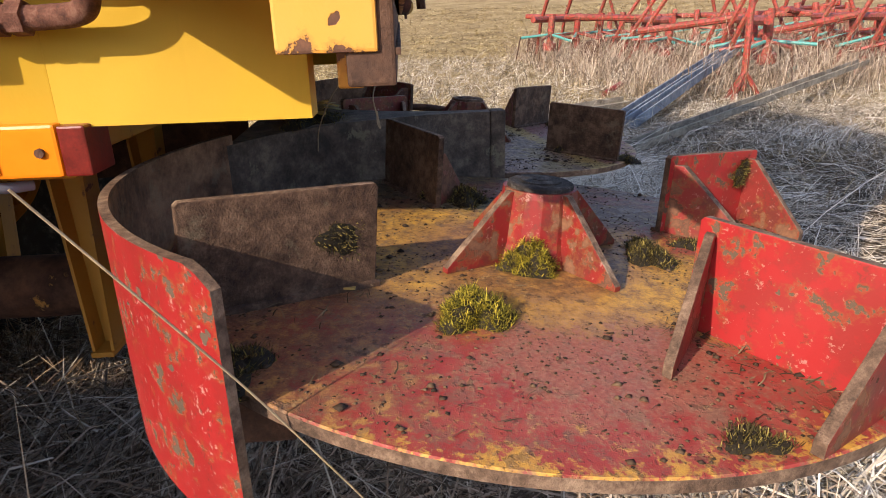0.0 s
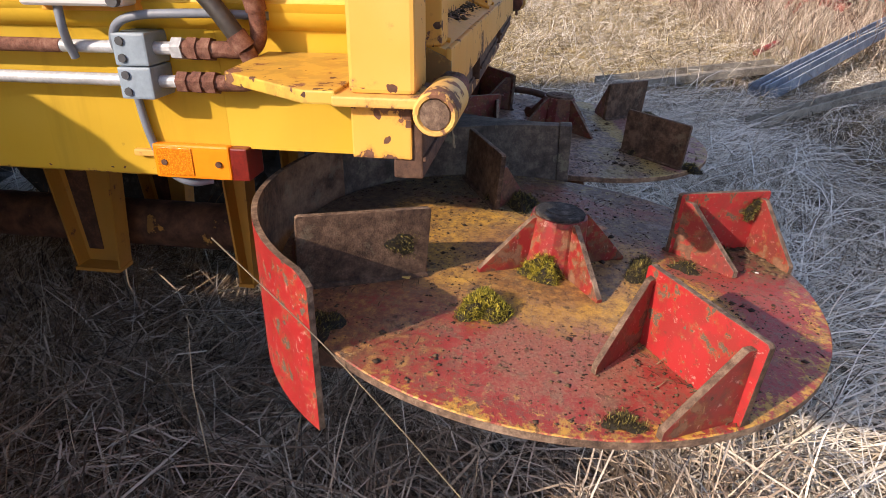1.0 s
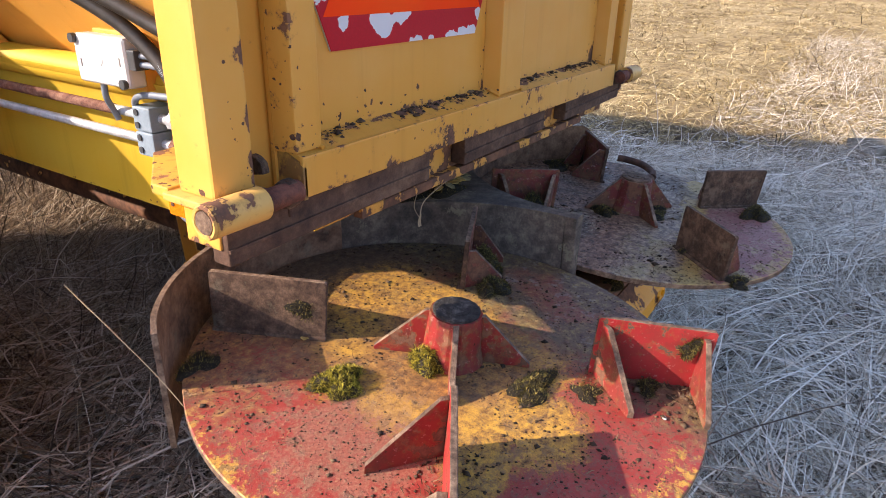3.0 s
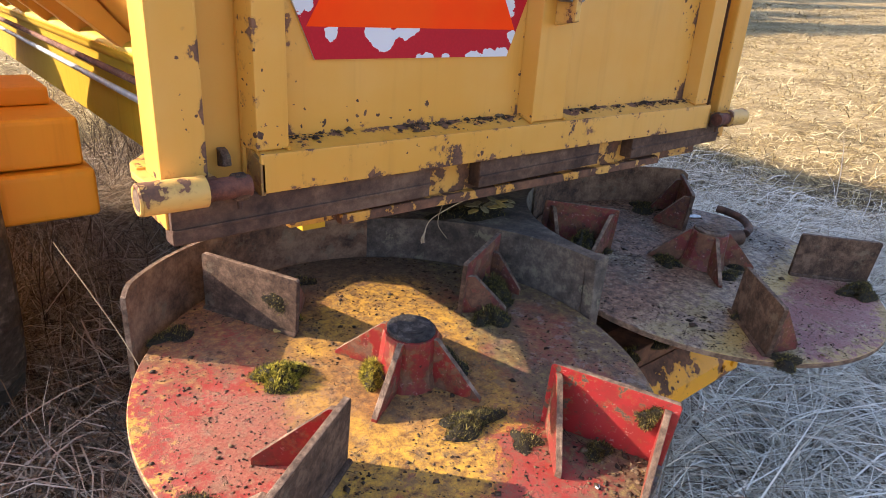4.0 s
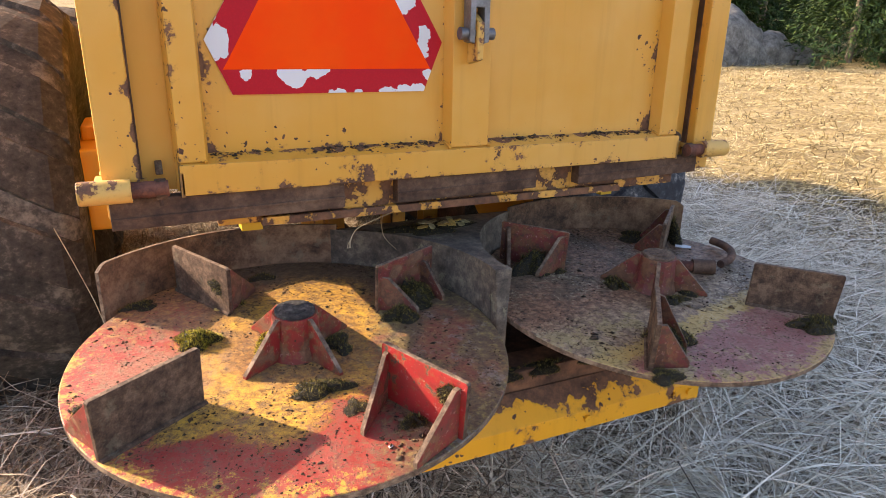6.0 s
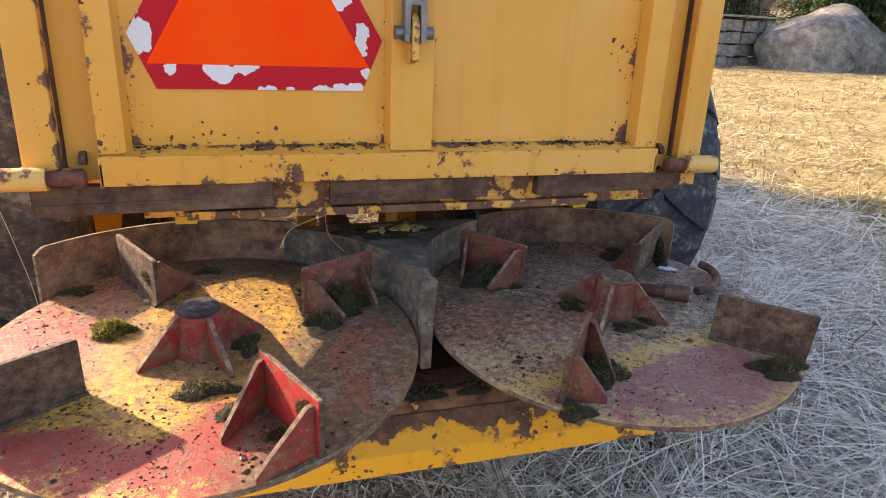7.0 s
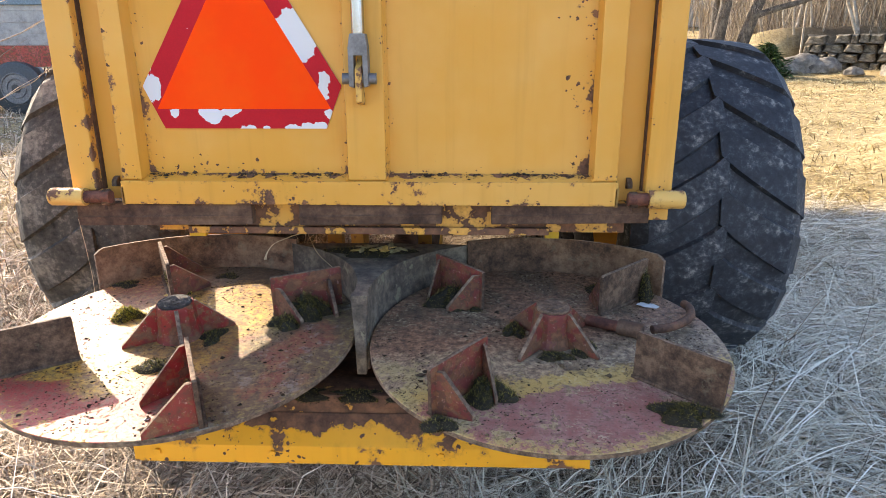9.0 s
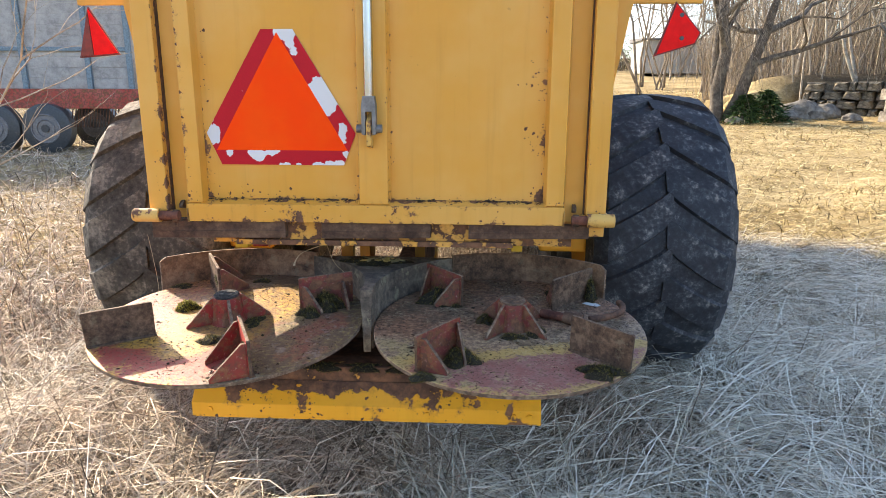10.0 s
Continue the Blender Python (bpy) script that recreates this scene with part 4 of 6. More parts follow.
def disc(name, cx, cy, blades_at, hand, hub_at, old):
    root = part("spreading_disc", sweep([(0, 0, -0.0105), (0, 0, -0.0095), (0, 0, -0.0012), (0, 0, 0.0)], 0.347, 128, taper=[0.996, 1, 1, 0.9965]), [m_disc[name], m_edge], spreader,
                "worn red and yellow spreading disc with rust" if not old else "brown weathered spreading disc with pink and yellow traces", 30,
                pose(cx, cy, 0.634 + 0.08 * cy, SLOPE, 0, 0))
    for p in root.data.polygons:
        p.material_index = 1 if abs(p.normal.z) < 0.5 else 0
    for a, r0, r1 in blades_at:
        turn = pose(0, 0, 0, 0, 0, a)
        fr, gu = (m_fin_red_old, m_gusset_old) if old or a < 180 else (m_fin_red, m_gusset)
        bm = prism([(r0 + 0.001, 0.0), (r0, 0.087), (r0 + 0.003, 0.09), (r1 - 0.003, 0.09), (r1, 0.087), (r1 - 0.002, 0.0)], "Y", -0.004, 0.004, 0.0012)
        for f in bm.faces:
            f.material_index = 0 if f.normal.y * hand > 0.6 else (2 if f.normal.z > 0.5 else 1)
        part("blade", bm, [fr, m_fin_back, m_edge], root, "upright blade, red on its braced face and rusty behind", None, turn)
        reach = 0.058 if old or a == 26 else 0.084
        for r, skew in ((r0 + 0.009, 0.036), (r1 - 0.014 - (0.016 if a == 26 else 0), -0.024 if old else 0.0)):
            bm = prism([(hand * 0.004 + y, z) for y, z in gusset(hand, reach, 0.066 if a == 26 else 0.08)], "X", r - 0.004, r + 0.004, 0.001)
            for v in bm.verts:
                v.co.x += skew * abs(v.co.y) / reach
            for f in bm.faces:
                f.material_index = 1 if abs(f.normal.x) < 0.5 else 0
            part("gusset", bm, [gu, m_edge], root, "", None, turn)
        part("weld", sweep([(r0, -hand * 0.006, 0.001), (r1 - 0.003, -hand * 0.006, 0.001)], 0.004, 6), m_fin_back, root, "", 40, turn)
    hub_m = m_gusset_old if old else m_gusset
    part("hub", sweep([(0, 0, 0.0), (0, 0, 0.02), (0, 0, 0.066), (0, 0, 0.072)], 0.037, 14, taper=[1.25, 1.1, 1.0, 0.97]), hub_m, root, "red hub", None, pose(*hub_at, 0))
    part("hub_cap", joined(sweep([(0, 0, 0.072), (0, 0, 0.0755), (0, 0, 0.077)], 0.0325, 16, taper=[1, 1, 0.93]), sweep([(0, 0, 0.077), (0, 0, 0.0785)], 0.02, 12), sweep([(0, 0, 0.0785), (0, 0, 0.0795)], 0.008, 6)),
         m_edge if old else m_hub_top, root, "dark oily hub cap", None, pose(*hub_at, 0))
    for a, _, _ in blades_at:
        bm = prism([(0.026, 0.0), (0.026, 0.071), (0.04, 0.071), (0.108, 0.005), (0.108, 0.0)], "Y", -0.004, 0.004, 0.001)
        for f in bm.faces:
            f.material_index = 1 if f.normal.z > 0.3 else 0
        part("hub_brace", bm, [hub_m, m_edge], root, "", None, pose(*hub_at, 0, 0, 0, a))
    return root


disc("left", -0.325, -0.115, ((26, 0.179, 0.331), (120.2, 0.172, 0.333), (212.3, 0.188, 0.347), (296.6, 0.192, 0.347)), -1, (-0.006, -0.008), False)
disc("right", 0.405, -0.122, ((41, 0.165, 0.325), (134, 0.175, 0.325), (230, 0.192, 0.338), (-41.3, 0.19, 0.352)), 1, (0.01, -0.004), True)

# curved shields behind the discs and the divider between them
FEND_B, FEND_T, FR = 0.555, 0.733, 0.3525


def shield(cx, cy, a0, a1, name, label, bulge=0.0):
    bm, n = bmesh.new(), 48
    grid = []
    for i in range(n + 1):
        t = i / n
        a = radians(a0 + (a1 - a0) * t)
        cut = 0.012 * max(0, 1 - t * n / 1.5)
        q = min(1.0, max(0.0, (math.degrees(a) - 70) / 40))
        ri = FR + bulge * q * q * (3 - 2 * q)
        ring = [(ri, FEND_B), (ri, FEND_T - cut), (ri + 0.007, FEND_T - cut), (ri + 0.007, FEND_B)]
        grid.append([bm.verts.new((cx + r * math.cos(a), cy + r * math.sin(a), z)) for r, z in ring])
    for p, q in zip(grid, grid[1:]):
        for j in range(4):
            f = bm.faces.new((p[j], p[(j + 1) % 4], q[(j + 1) % 4], q[j]))
            f.material_index = (1, 2, 0, 2)[j]
    for e in (grid[0], grid[-1]):
        bm.faces.new(e).material_index = 2
    return part(name, bm, [m_red_fender, m_fender_in, m_edge], spreader, label, 25)


shield(-0.325, -0.115, 143.5, 64, "deflector_shield", "curved steel deflector, scraped red outside and rusty inside", 0.011)
shield(0.405, -0.122, 36.5, 116, "deflector_shield", "curved steel deflector, dark and rusty")
arc_l = [(-0.325 + (FR - 0.0008) * math.cos(radians(a)), -0.115 + (FR - 0.0008) * math.sin(radians(a))) for a in range(-2, 70, 4)]
cover = [*arc_l, (X0, 0.215), *[(2 * X0 - x, y) for x, y in arc_l[::-1]]]
div = part("divider", prism(cover, "Z", FEND_B + 0.001, 0.722), m_divider, spreader, "grey-brown wedge-shaped divider plate between the discs")
part("nose", prism([(0.030, FEND_B), (0.050, FEND_B), (0.052, 0.64), (0.057, 0.7235), (0.023, 0.7235), (0.028, 0.64)], "Y", -0.150, -0.128, 0.003), m_divider, div)
part("lap_joint", box(0.352, 0.358, 0.2290, 0.2365, FEND_B, FEND_T, 0), m_strip, div)

# ---------------------------------------------------------------- sign, reflectors, ram
sign = part("warning_sign", prism([(-0.379, 1.021), (-0.043, 1.021), (-0.008, 1.106), (-0.168, 1.374), (-0.252, 1.374), (-0.416, 1.106)], "Y", 0.0312, 0.0335), m_white, spreader, "slow-vehicle triangle with a peeling dark red border")
inner = [(-0.391, 1.0605), (-0.031, 1.0605), (-0.2105, 1.366)]
border = [[(-0.379, 1.021), (-0.043, 1.021), (-0.031, 1.0605), (-0.391, 1.0605)],
          [(-0.043, 1.021), (-0.008, 1.106), (-0.168, 1.374), (-0.2105, 1.374), (-0.2105, 1.366), (-0.031, 1.0605)],
          [(-0.391, 1.0605), (-0.2105, 1.366), (-0.2105, 1.374), (-0.252, 1.374), (-0.416, 1.106), (-0.379, 1.021)]]
for b in border:
    part("sign_border", prism(b, "Y", 0.0298, 0.0308), m_sign_red, sign, "peeling dark red reflective border")
part("sign_triangle", prism(inner, "Y", 0.0294, 0.0306), m_sign_orange, sign, "fluorescent orange triangle")

ram = part("ram", sweep([(0.037, -0.018, 1.2), (0.037, -0.018, 2.0)], 0.0125, 18), m_chrome, spreader, "chrome hydraulic ram rod", 40)
part("clevis", prism([(0.022, 1.205), (0.018, 1.18), (0.018, 1.108), (0.028, 1.105), (0.029, 1.165), (0.045, 1.165), (0.046, 1.105), (0.056, 1.108), (0.056, 1.18), (0.052, 1.205)], "Y", -0.032, -0.004, 0.002), m_grey_metal, ram, "grey clevis")
part("clevis_pin", sweep([(0.004, -0.018, 1.122), (0.07, -0.018, 1.122)], 0.011, 12), m_grey_metal, ram, "", 40)
part("ram_lug", prism([(0.004, 1.07), (-0.036, 1.078), (-0.038, 1.14), (0.004, 1.165)], "X", 0.031, 0.043, 0.002), m_hinge, ram, "yellow lug")

for side in (-1, 1):
    xs = (lambda x: x) if side < 0 else (lambda x: 2 * X0 - x + 0.022)
    tri = [(-0.817, 1.307), (-0.699, 1.317), (-0.778, 1.446)] if side < 0 else [(0.795, 1.312), (0.905, 1.345), (0.918, 1.375), (0.845, 1.456)]
    arm = part("reflector_arm", box(*sorted((xs(-0.60), xs(-0.82))), 0.17, 0.18, 1.452, 1.49, 0.003), m_yellow, spreader, "yellow reflector arm")
    t = part("triangle_reflector", prism(tri, "Y", 0.148, 0.156, 0.002), m_tri_rim, arm, "red triangular rear reflector")
    mx, mz = sum(p[0] for p in tri) / len(tri), sum(p[1] for p in tri) / len(tri)
    if side < 0:
        face = [(-0.772, 1.315), (-0.703, 1.321), (-0.778, 1.44)]
        part("triangle_lens", prism(face, "Y", 0.145, 0.1485, 0.0005), m_tri, arm, "bright red lens")
        part("triangle_lens", prism([(-0.812, 1.311), (-0.774, 1.315), (-0.779, 1.436)], "Y", 0.145, 0.1485, 0.0005), m_red_lens, arm, "dull red lens")
    else:
        part("triangle_lens", prism([(mx + (x - mx) * 0.9, mz + (z - mz) * 0.9) for x, z in tri], "Y", 0.145, 0.1485, 0.0005), m_tri, arm, "bright red lens")
        for x, z in ((0.862, 1.42), (0.866, 1.36)):
            part("screw", sweep([(x, 0.146, z), (x, 0.143, z)], 0.006, 8), m_dark, arm)

# amber side reflector with a red rear face
refl = part("side_reflector", box(-0.392, -0.378, 0.285, 0.388, 0.737, 0.781, 0.003), m_amber_plain, spreader, "amber side reflector")
part("prism_field", box(-0.3935, -0.3915, 0.335, 0.383, 0.741, 0.777, 0.0008), m_amber, refl)
part("red_lens", box(-0.391, -0.345, 0.262, 0.2845, 0.737, 0.779, 0.002), m_red_lens, refl, "dark red rear lens")
for y in (0.30, 0.373):
    part("screw", sweep([(-0.392, y, 0.758), (-0.395, y, 0.758)], 0.004, 8), m_rust, refl)

# pipes, clamps, fittings, hoses on the side beam
for z, y_end in ((0.900, 0.345), (0.862, 0.345)):
    pipe = part("steel_pipe", sweep([(-0.405, 4.5, z), (-0.405, y_end, z)], 0.0075, 12), m_steel, spreader, "zinc-plated hydraulic pipe", 40)
    if z > 0.88:
        part("rusty_length", sweep([(-0.405, 4.5, z), (-0.405, 0.47, z)], 0.0083, 12), m_fitting, pipe, "rust-brown length of pipe", 40)
    part("clamp", box(-0.425, -0.378, 0.35, 0.392, z - 0.0185, z + 0.0185, 0.003), m_clamp, pipe, "grey twin pipe clamp block")
    for e in (-0.0095, 0.0095):
        part("clamp_bolt", sweep([(-0.4245, 0.381, z + e), (-0.4275, 0.381, z + e)], 0.005, 8), m_dark, pipe)
    y = 0.345
    for w, r, m in ((0.018, 0.0075, m_steel), (0.013, 0.013, m_fitting if z < 0.88 else m_steel), (0.006, 0.010, m_fitting), (0.012, 0.0135, m_fitting), (0.005, 0.0105, m_fitting), (0.012, 0.0135, m_fitting), (0.01, 0.0095, m_fitting)):
        part("fitting", sweep([(-0.405, y, z), (-0.405, y - w, z)], r, 6 if r > 0.012 else 12), m, pipe)
        y -= w
    if z > 0.88:
        bend = [(-0.405, y, z), (-0.406, 0.235, z + 0.001), (-0.409, 0.221, z + 0.016), (-0.412, 0.219, z + 0.044)]
        run = [bend[-1], (-0.422, 0.2215, 0.982), (-0.434, 0.242, 1.018), (-0.45, 0.288, 1.045), (-0.49, 0.37, 1.09), (-0.57, 0.5, 1.16), (-0.68, 0.64, 1.3)]
    else:
        bend = [(-0.405, y, z), (-0.408, 0.238, z + 0.003), (-0.418, 0.226, z + 0.018), (-0.428, 0.229, z + 0.043)]
        run = [bend[-1], (-0.433, 0.247, 0.936), (-0.433, 0.268, 0.962), (-0.437, 0.298, 0.998), (-0.455, 0.345, 1.042), (-0.5, 0.42, 1.095), (-0.6, 0.52, 1.18), (-0.7, 0.66, 1.3)]
    part("elbow", sweep(arc_path(bend), 0.0095, 10), m_fitting, pipe, "rusty elbow", 50)
    part("ferrule", sweep([bend[-1], run[1]], 0.0118, 12, taper=[1, 0.97]) if z > 0.88 else sweep([bend[-1], tuple((p + q) / 2 for p, q in zip(bend[-1], run[1]))], 0.0118, 12), m_fitting, pipe, "rusty hose ferrule", 40)
    part("hose", sweep(arc_path(run), 0.0103, 12), m_hose, pipe, "black rubber hose", 50)
for y, z in ((0.229, 0.999), (0.283, 0.981)):
    cu = bpy.data.curves.new("hose_print", "FONT")
    cu.body, cu.size, cu.align_x, cu.align_y = "5DR14", 0.0072, "CENTER", "CENTER"
    flat = bpy.data.objects.new("hose_print", cu)
    letters = bpy.data.meshes.new_from_object(flat)
    bpy.data.objects.remove(flat)
    letters.materials.clear()
    letters.materials.append(m_clamp)
    ax_x = Vector((0.0, -0.033 if y > 0.25 else -0.02, -0.042)).normalized()
    ax_z = (Vector((-1, -0.15, 0.1)) - ax_x * Vector((-1, -0.15, 0.1)).dot(ax_x)).normalized()
    ax_y = ax_z.cross(ax_x)
    mark = new("hose_print", letters)
    mark.parent = spreader
    mark.matrix_basis = Matrix.Translation(Vector((-0.433 if y > 0.25 else -0.425, y, z)) + ax_z * 0.0112) @ Matrix((ax_x, ax_y, ax_z)).transposed().to_4x4()
wire = [(-0.40, 0.21, 0.937), (-0.42, 0.29, 0.94), (-0.425, 0.365, 0.935), (-0.415, 0.395, 0.91), (-0.388, 0.40, 0.86), (-0.385, 0.392, 0.79), (-0.384, 0.375, 0.745), (-0.38, 0.35, 0.728), (-0.36, 0.33, 0.725)]
part("cable", sweep(arc_path(wire), 0.005, 10), m_cable, spreader, "blue-grey cable", 50)
part("cable_tab", box(-0.387, -0.378, 0.365, 0.418, 0.762, 0.771, 0.002), m_hinge, spreader)
jb = part("junction_box", box(-0.445, -0.415, 0.355, 0.482, 0.947, 1.017, 0.007, 3), m_white, spreader, "white plastic junction box")
for y, z in ((0.476, 1.010), (0.364, 0.954)):
    part("lid_screw", sweep([(-0.444, y, z), (-0.451, y, z)], 0.007, 12), m_dark, jb, "", 40)
for y, z in ((0.47, 0.976), (0.372, 0.984)):
    part("lid_clip", box(-0.4465, -0.444, y - 0.004, y + 0.004, z - 0.006, z + 0.006, 0.0008), m_white, jb)
part("lid_ring", sweep([(-0.445, 0.42 + 0.008 * math.cos(t), 0.983 + 0.008 * math.sin(t)) for t in np.linspace(0.6, 4.6, 15)], 0.0008, 5), m_white, jb)
part("mount", box(-0.4145, -0.39, 0.36, 0.478, 0.94, 1.022, 0.002), m_yellow, jb)
part("cable_gland", box(-0.442, -0.42, 0.338, 0.3545, 0.974, 1.002, 0.002), m_dark, jb)
for z in (0.982, 0.994):
    part("gland_cable", sweep(arc_path([(-0.431, 0.338, z), (-0.431, 0.315, z), (-0.425, 0.295, z - 0.005), (-0.41, 0.27, z - 0.03)]), 0.0045, 8), m_cable, jb, "", 50)
part("gland_cable", sweep(arc_path([(-0.43, 0.445, 0.947), (-0.43, 0.445, 0.925), (-0.42, 0.45, 0.905), (-0.413, 0.45, 0.888)]), 0.005, 8), m_cable, jb, "", 50)

# ---------------------------------------------------------------- wheels
TYRE_W, TYRE_R = 0.275, 0.588


def carcass(x):
    u = abs(x) / TYRE_W
    return TYRE_R - 0.022 * u ** 2 - 0.05 * max(0, (u - 0.82) / 0.18) ** 2


def wheel(cx, cy, cz, mat, label, dirty):
    w = part("wheel", sweep([(-0.08, 0, 0), (0.08, 0, 0)], 0.11, 20), m_yellow, spreader, label, 40, pose(cx, cy, cz))
    prof = [(x, carcass(x)) for x in np.linspace(-TYRE_W, TYRE_W, 21)]
    prof = [(-0.23, 0.3), (-0.262, 0.36), (-0.28, 0.44), *prof, (0.28, 0.44), (0.262, 0.36), (0.23, 0.3)]
    bm, n = bmesh.new(), 96
    rings = [[bm.verts.new((x, r * math.cos(2 * math.pi * i / n), r * math.sin(2 * math.pi * i / n))) for x, r in prof] for i in range(n)]
    for a, b in zip(rings, rings[1:] + rings[:1]):
        for j in range(len(prof) - 1):
            bm.faces.new((a[j], a[j + 1], b[j + 1], b[j]))
    tyre = part("tyre", bm, mat, w, "wide black agricultural tyre" if not dirty else "wide black tyre caked with brown dust", 40)
    lugs, steps = 18, 7
    one = bmesh.new()
    for half in (-1, 1):
        sec = []
        for i in range(steps):
            u = i / (steps - 1)
            x = half * (-0.012 + u * (TYRE_W + 0.004))
            a = -0.31 * u ** 0.85 - (0.17 if half > 0 else 0)
            wd = 0.11 + 0.022 * u
            rr = carcass(min(abs(x), TYRE_W)) - 0.004
            h = 0.021 * (1 - 0.12 * u)
            row = []
            for da, dr in ((-wd, 0), (-wd * 0.86, h), (wd * 0.86, h), (wd, 0)):
                row.append(one.verts.new((x, (rr + dr) * -math.cos(a + da), (rr + dr) * math.sin(a + da))))
            sec.append(row)
        for p, q in zip(sec, sec[1:]):
            for j in range(3):
                one.faces.new((p[j], p[j + 1], q[j + 1], q[j]))
        one.faces.new(sec[0])
        one.faces.new(sec[-1])
    bmesh.ops.bevel(one, geom=[e for e in one.edges if e.is_manifold and e.calc_face_angle(0) > 0.6], offset=0.011, segments=3, affect="EDGES")
    bmesh.ops.recalc_face_normals(one, faces=one.faces)
    me = mesh_of("lug", one, mat)
    for i in range(lugs):
        ob = new("lug", me)
        ob.parent = tyre
        ob.matrix_basis = pose(0, 0, 0, 360 * i / lugs, 0, 0)
    rim = [(-0.23, 0.3), (-0.2, 0.27), (-0.1, 0.255), (0.1, 0.255), (0.2, 0.27), (0.23, 0.3)]
    bm = bmesh.new()
    rings = [[bm.verts.new((x, r * math.cos(2 * math.pi * i / 48), r * math.sin(2 * math.pi * i / 48))) for x, r in rim] for i in range(48)]
    for a, b in zip(rings, rings[1:] + rings[:1]):
        for j in range(len(rim) - 1):
            bm.faces.new((a[j], a[j + 1], b[j + 1], b[j]))
    part("rim", joined(bm, sweep([(-0.01, 0, 0), (0.01, 0, 0)], 0.258, 48)), m_yellow, w, "yellow steel rim", 40)
    return w


wheel(X0 + 0.995, 1.24, 0.615, m_rubber, "trailer wheel with dusty chevron-lugged tyre", False)
wheel(X0 - 0.995, 1.24, 0.615, m_rubber_mud, "trailer wheel with sunlit muddy tyre", True)
# Second axle is a guess, hidden from view, added to shade the ground.
wheel(X0 + 0.995, 2.47, 0.615, m_rubber, "unseen added second wheel with dusty chevron-lugged tyre", False)
wheel(X0 - 0.995, 2.47, 0.615, m_rubber_mud, "unseen added second wheel that shades the ground, muddy tyre", True)

# ---------------------------------------------------------------- moss, crumbs and litter on the discs


def moss(cx, cy, z, rx, ry, h, n, mat, label, seed, blade=0.005):
    """A cushion of small shoots on a low mound."""
    g, n = np.random.default_rng(seed), n * 5
    a, d = g.uniform(0, 2 * np.pi, n), np.sqrt(g.random(n))
    wob = 1 + 0.25 * np.sin(3 * a + seed) + 0.15 * np.sin(5 * a + 2 * seed)
    x, y = cx + rx * d * np.cos(a) * wob, cy + ry * d * np.sin(a) * wob
    zz = z + 0.08 * (y - cy) + h * (1 - d ** 2) * (0.75 + 0.3 * np.sin(x * 420 + seed) * np.sin(y * 390 + 2 * seed) + 0.3 * g.random(n))
    az, el = g.uniform(0, 2 * np.pi, n), g.uniform(-0.2, 1.15, n)
    L, w = 1.15 * blade * g.uniform(0.5, 1.5, n), 0.00048 * g.uniform(0.6, 1.4, n)
    way = np.stack([np.cos(az) * np.cos(el), np.sin(az) * np.cos(el), np.sin(el)], -1)
    side = np.stack([-np.sin(az), np.cos(az), 0 * az], -1) * w[:, None]
    p0 = np.stack([x, y, zz - 0.004], -1)
    p1 = p0 + way * L[:, None]
    v = np.stack([p0 - side, p0 + side, p1 + side * 0.4, p1 - side * 0.4], 1).reshape(-1, 3)
    shoots = np.arange(n * 4).reshape(-1, 4)
    # mound under the shoots
    m, rings = 28, 7
    mv, mf = [], []
    for i in range(rings + 1):
        q = i / rings
        for j in range(m):
            t = 2 * np.pi * j / m
            wb = 1 + 0.25 * np.sin(3 * t + seed) + 0.15 * np.sin(5 * t + 2 * seed)
            jit = 1 + 0.12 * g.normal()
            px, py = cx + rx * q * math.cos(t) * wb, cy + ry * q * math.sin(t) * wb
            mv.append((px, py, z + 0.08 * (py - cy) + h * 0.85 * (1 - q * q) * jit - 0.001))
    for i in range(rings):
        for j in range(m):
            mf.append((i * m + j, (i + 1) * m + j, (i + 1) * m + (j + 1) % m, i * m + (j + 1) % m))
    verts = np.concatenate([v, np.array(mv)])
    faces = np.concatenate([shoots, np.array(mf) + len(v)])
    ob = raw_object("moss_clump", verts, faces, mat)
    ob.data.materials.append(m_moss_bed)
    ob.data.polygons.foreach_set("material_index", np.r_[np.zeros(n, np.int32), np.ones(len(mf), np.int32)])
    return tagged(ob, label, "moss", "moss on the machine")


def top(y):
    return 0.634 + 0.08 * y


moss(-0.478, -0.047, top(-0.047), 0.033, 0.029, 0.02, 1700, m_moss, "bright olive moss cushion on the disc", 1)
moss(-0.322, -0.245, top(-0.245), 0.048, 0.022, 0.012, 1000, m_moss_dark, "low dark moss patch on the disc", 2)
moss(-0.285, -0.305, top(-0.305), 0.022, 0.02, 0.006, 350, m_moss_dark, "small dark moss patch", 3, 0.0042)
moss(-0.377, -0.112, top(-0.112), 0.016, 0.026, 0.03, 1000, m_moss, "moss wedged against the hub", 4)
moss(-0.09, -0.032, top(-0.032), 0.045, 0.028, 0.045, 1300, m_moss_dark, "dark moss filling the braces of a blade", 6)
moss(-0.127, -0.073, top(-0.073), 0.033, 0.028, 0.02, 900, m_moss_dark, "dark moss before a braced blade", 5)
moss(0.60, -0.365, top(-0.365), 0.05, 0.03, 0.02, 1300, m_moss_dark, "dark grey-green moss at the disc rim", 7, 0.0045)
moss(0.285, -0.32, top(-0.32), 0.042, 0.036, 0.03, 1300, m_moss_dark, "dark moss filling the braces of a blade", 8, 0.0045)
moss(0.205, -0.40, top(-0.40), 0.03, 0.02, 0.01, 500, m_moss_dark, "dull moss at the disc rim", 9, 0.0045)
moss(0.345, -0.09, top(-0.09), 0.022, 0.03, 0.016, 900, m_moss_dark, "dark green moss beside the hub", 10, 0.0045)
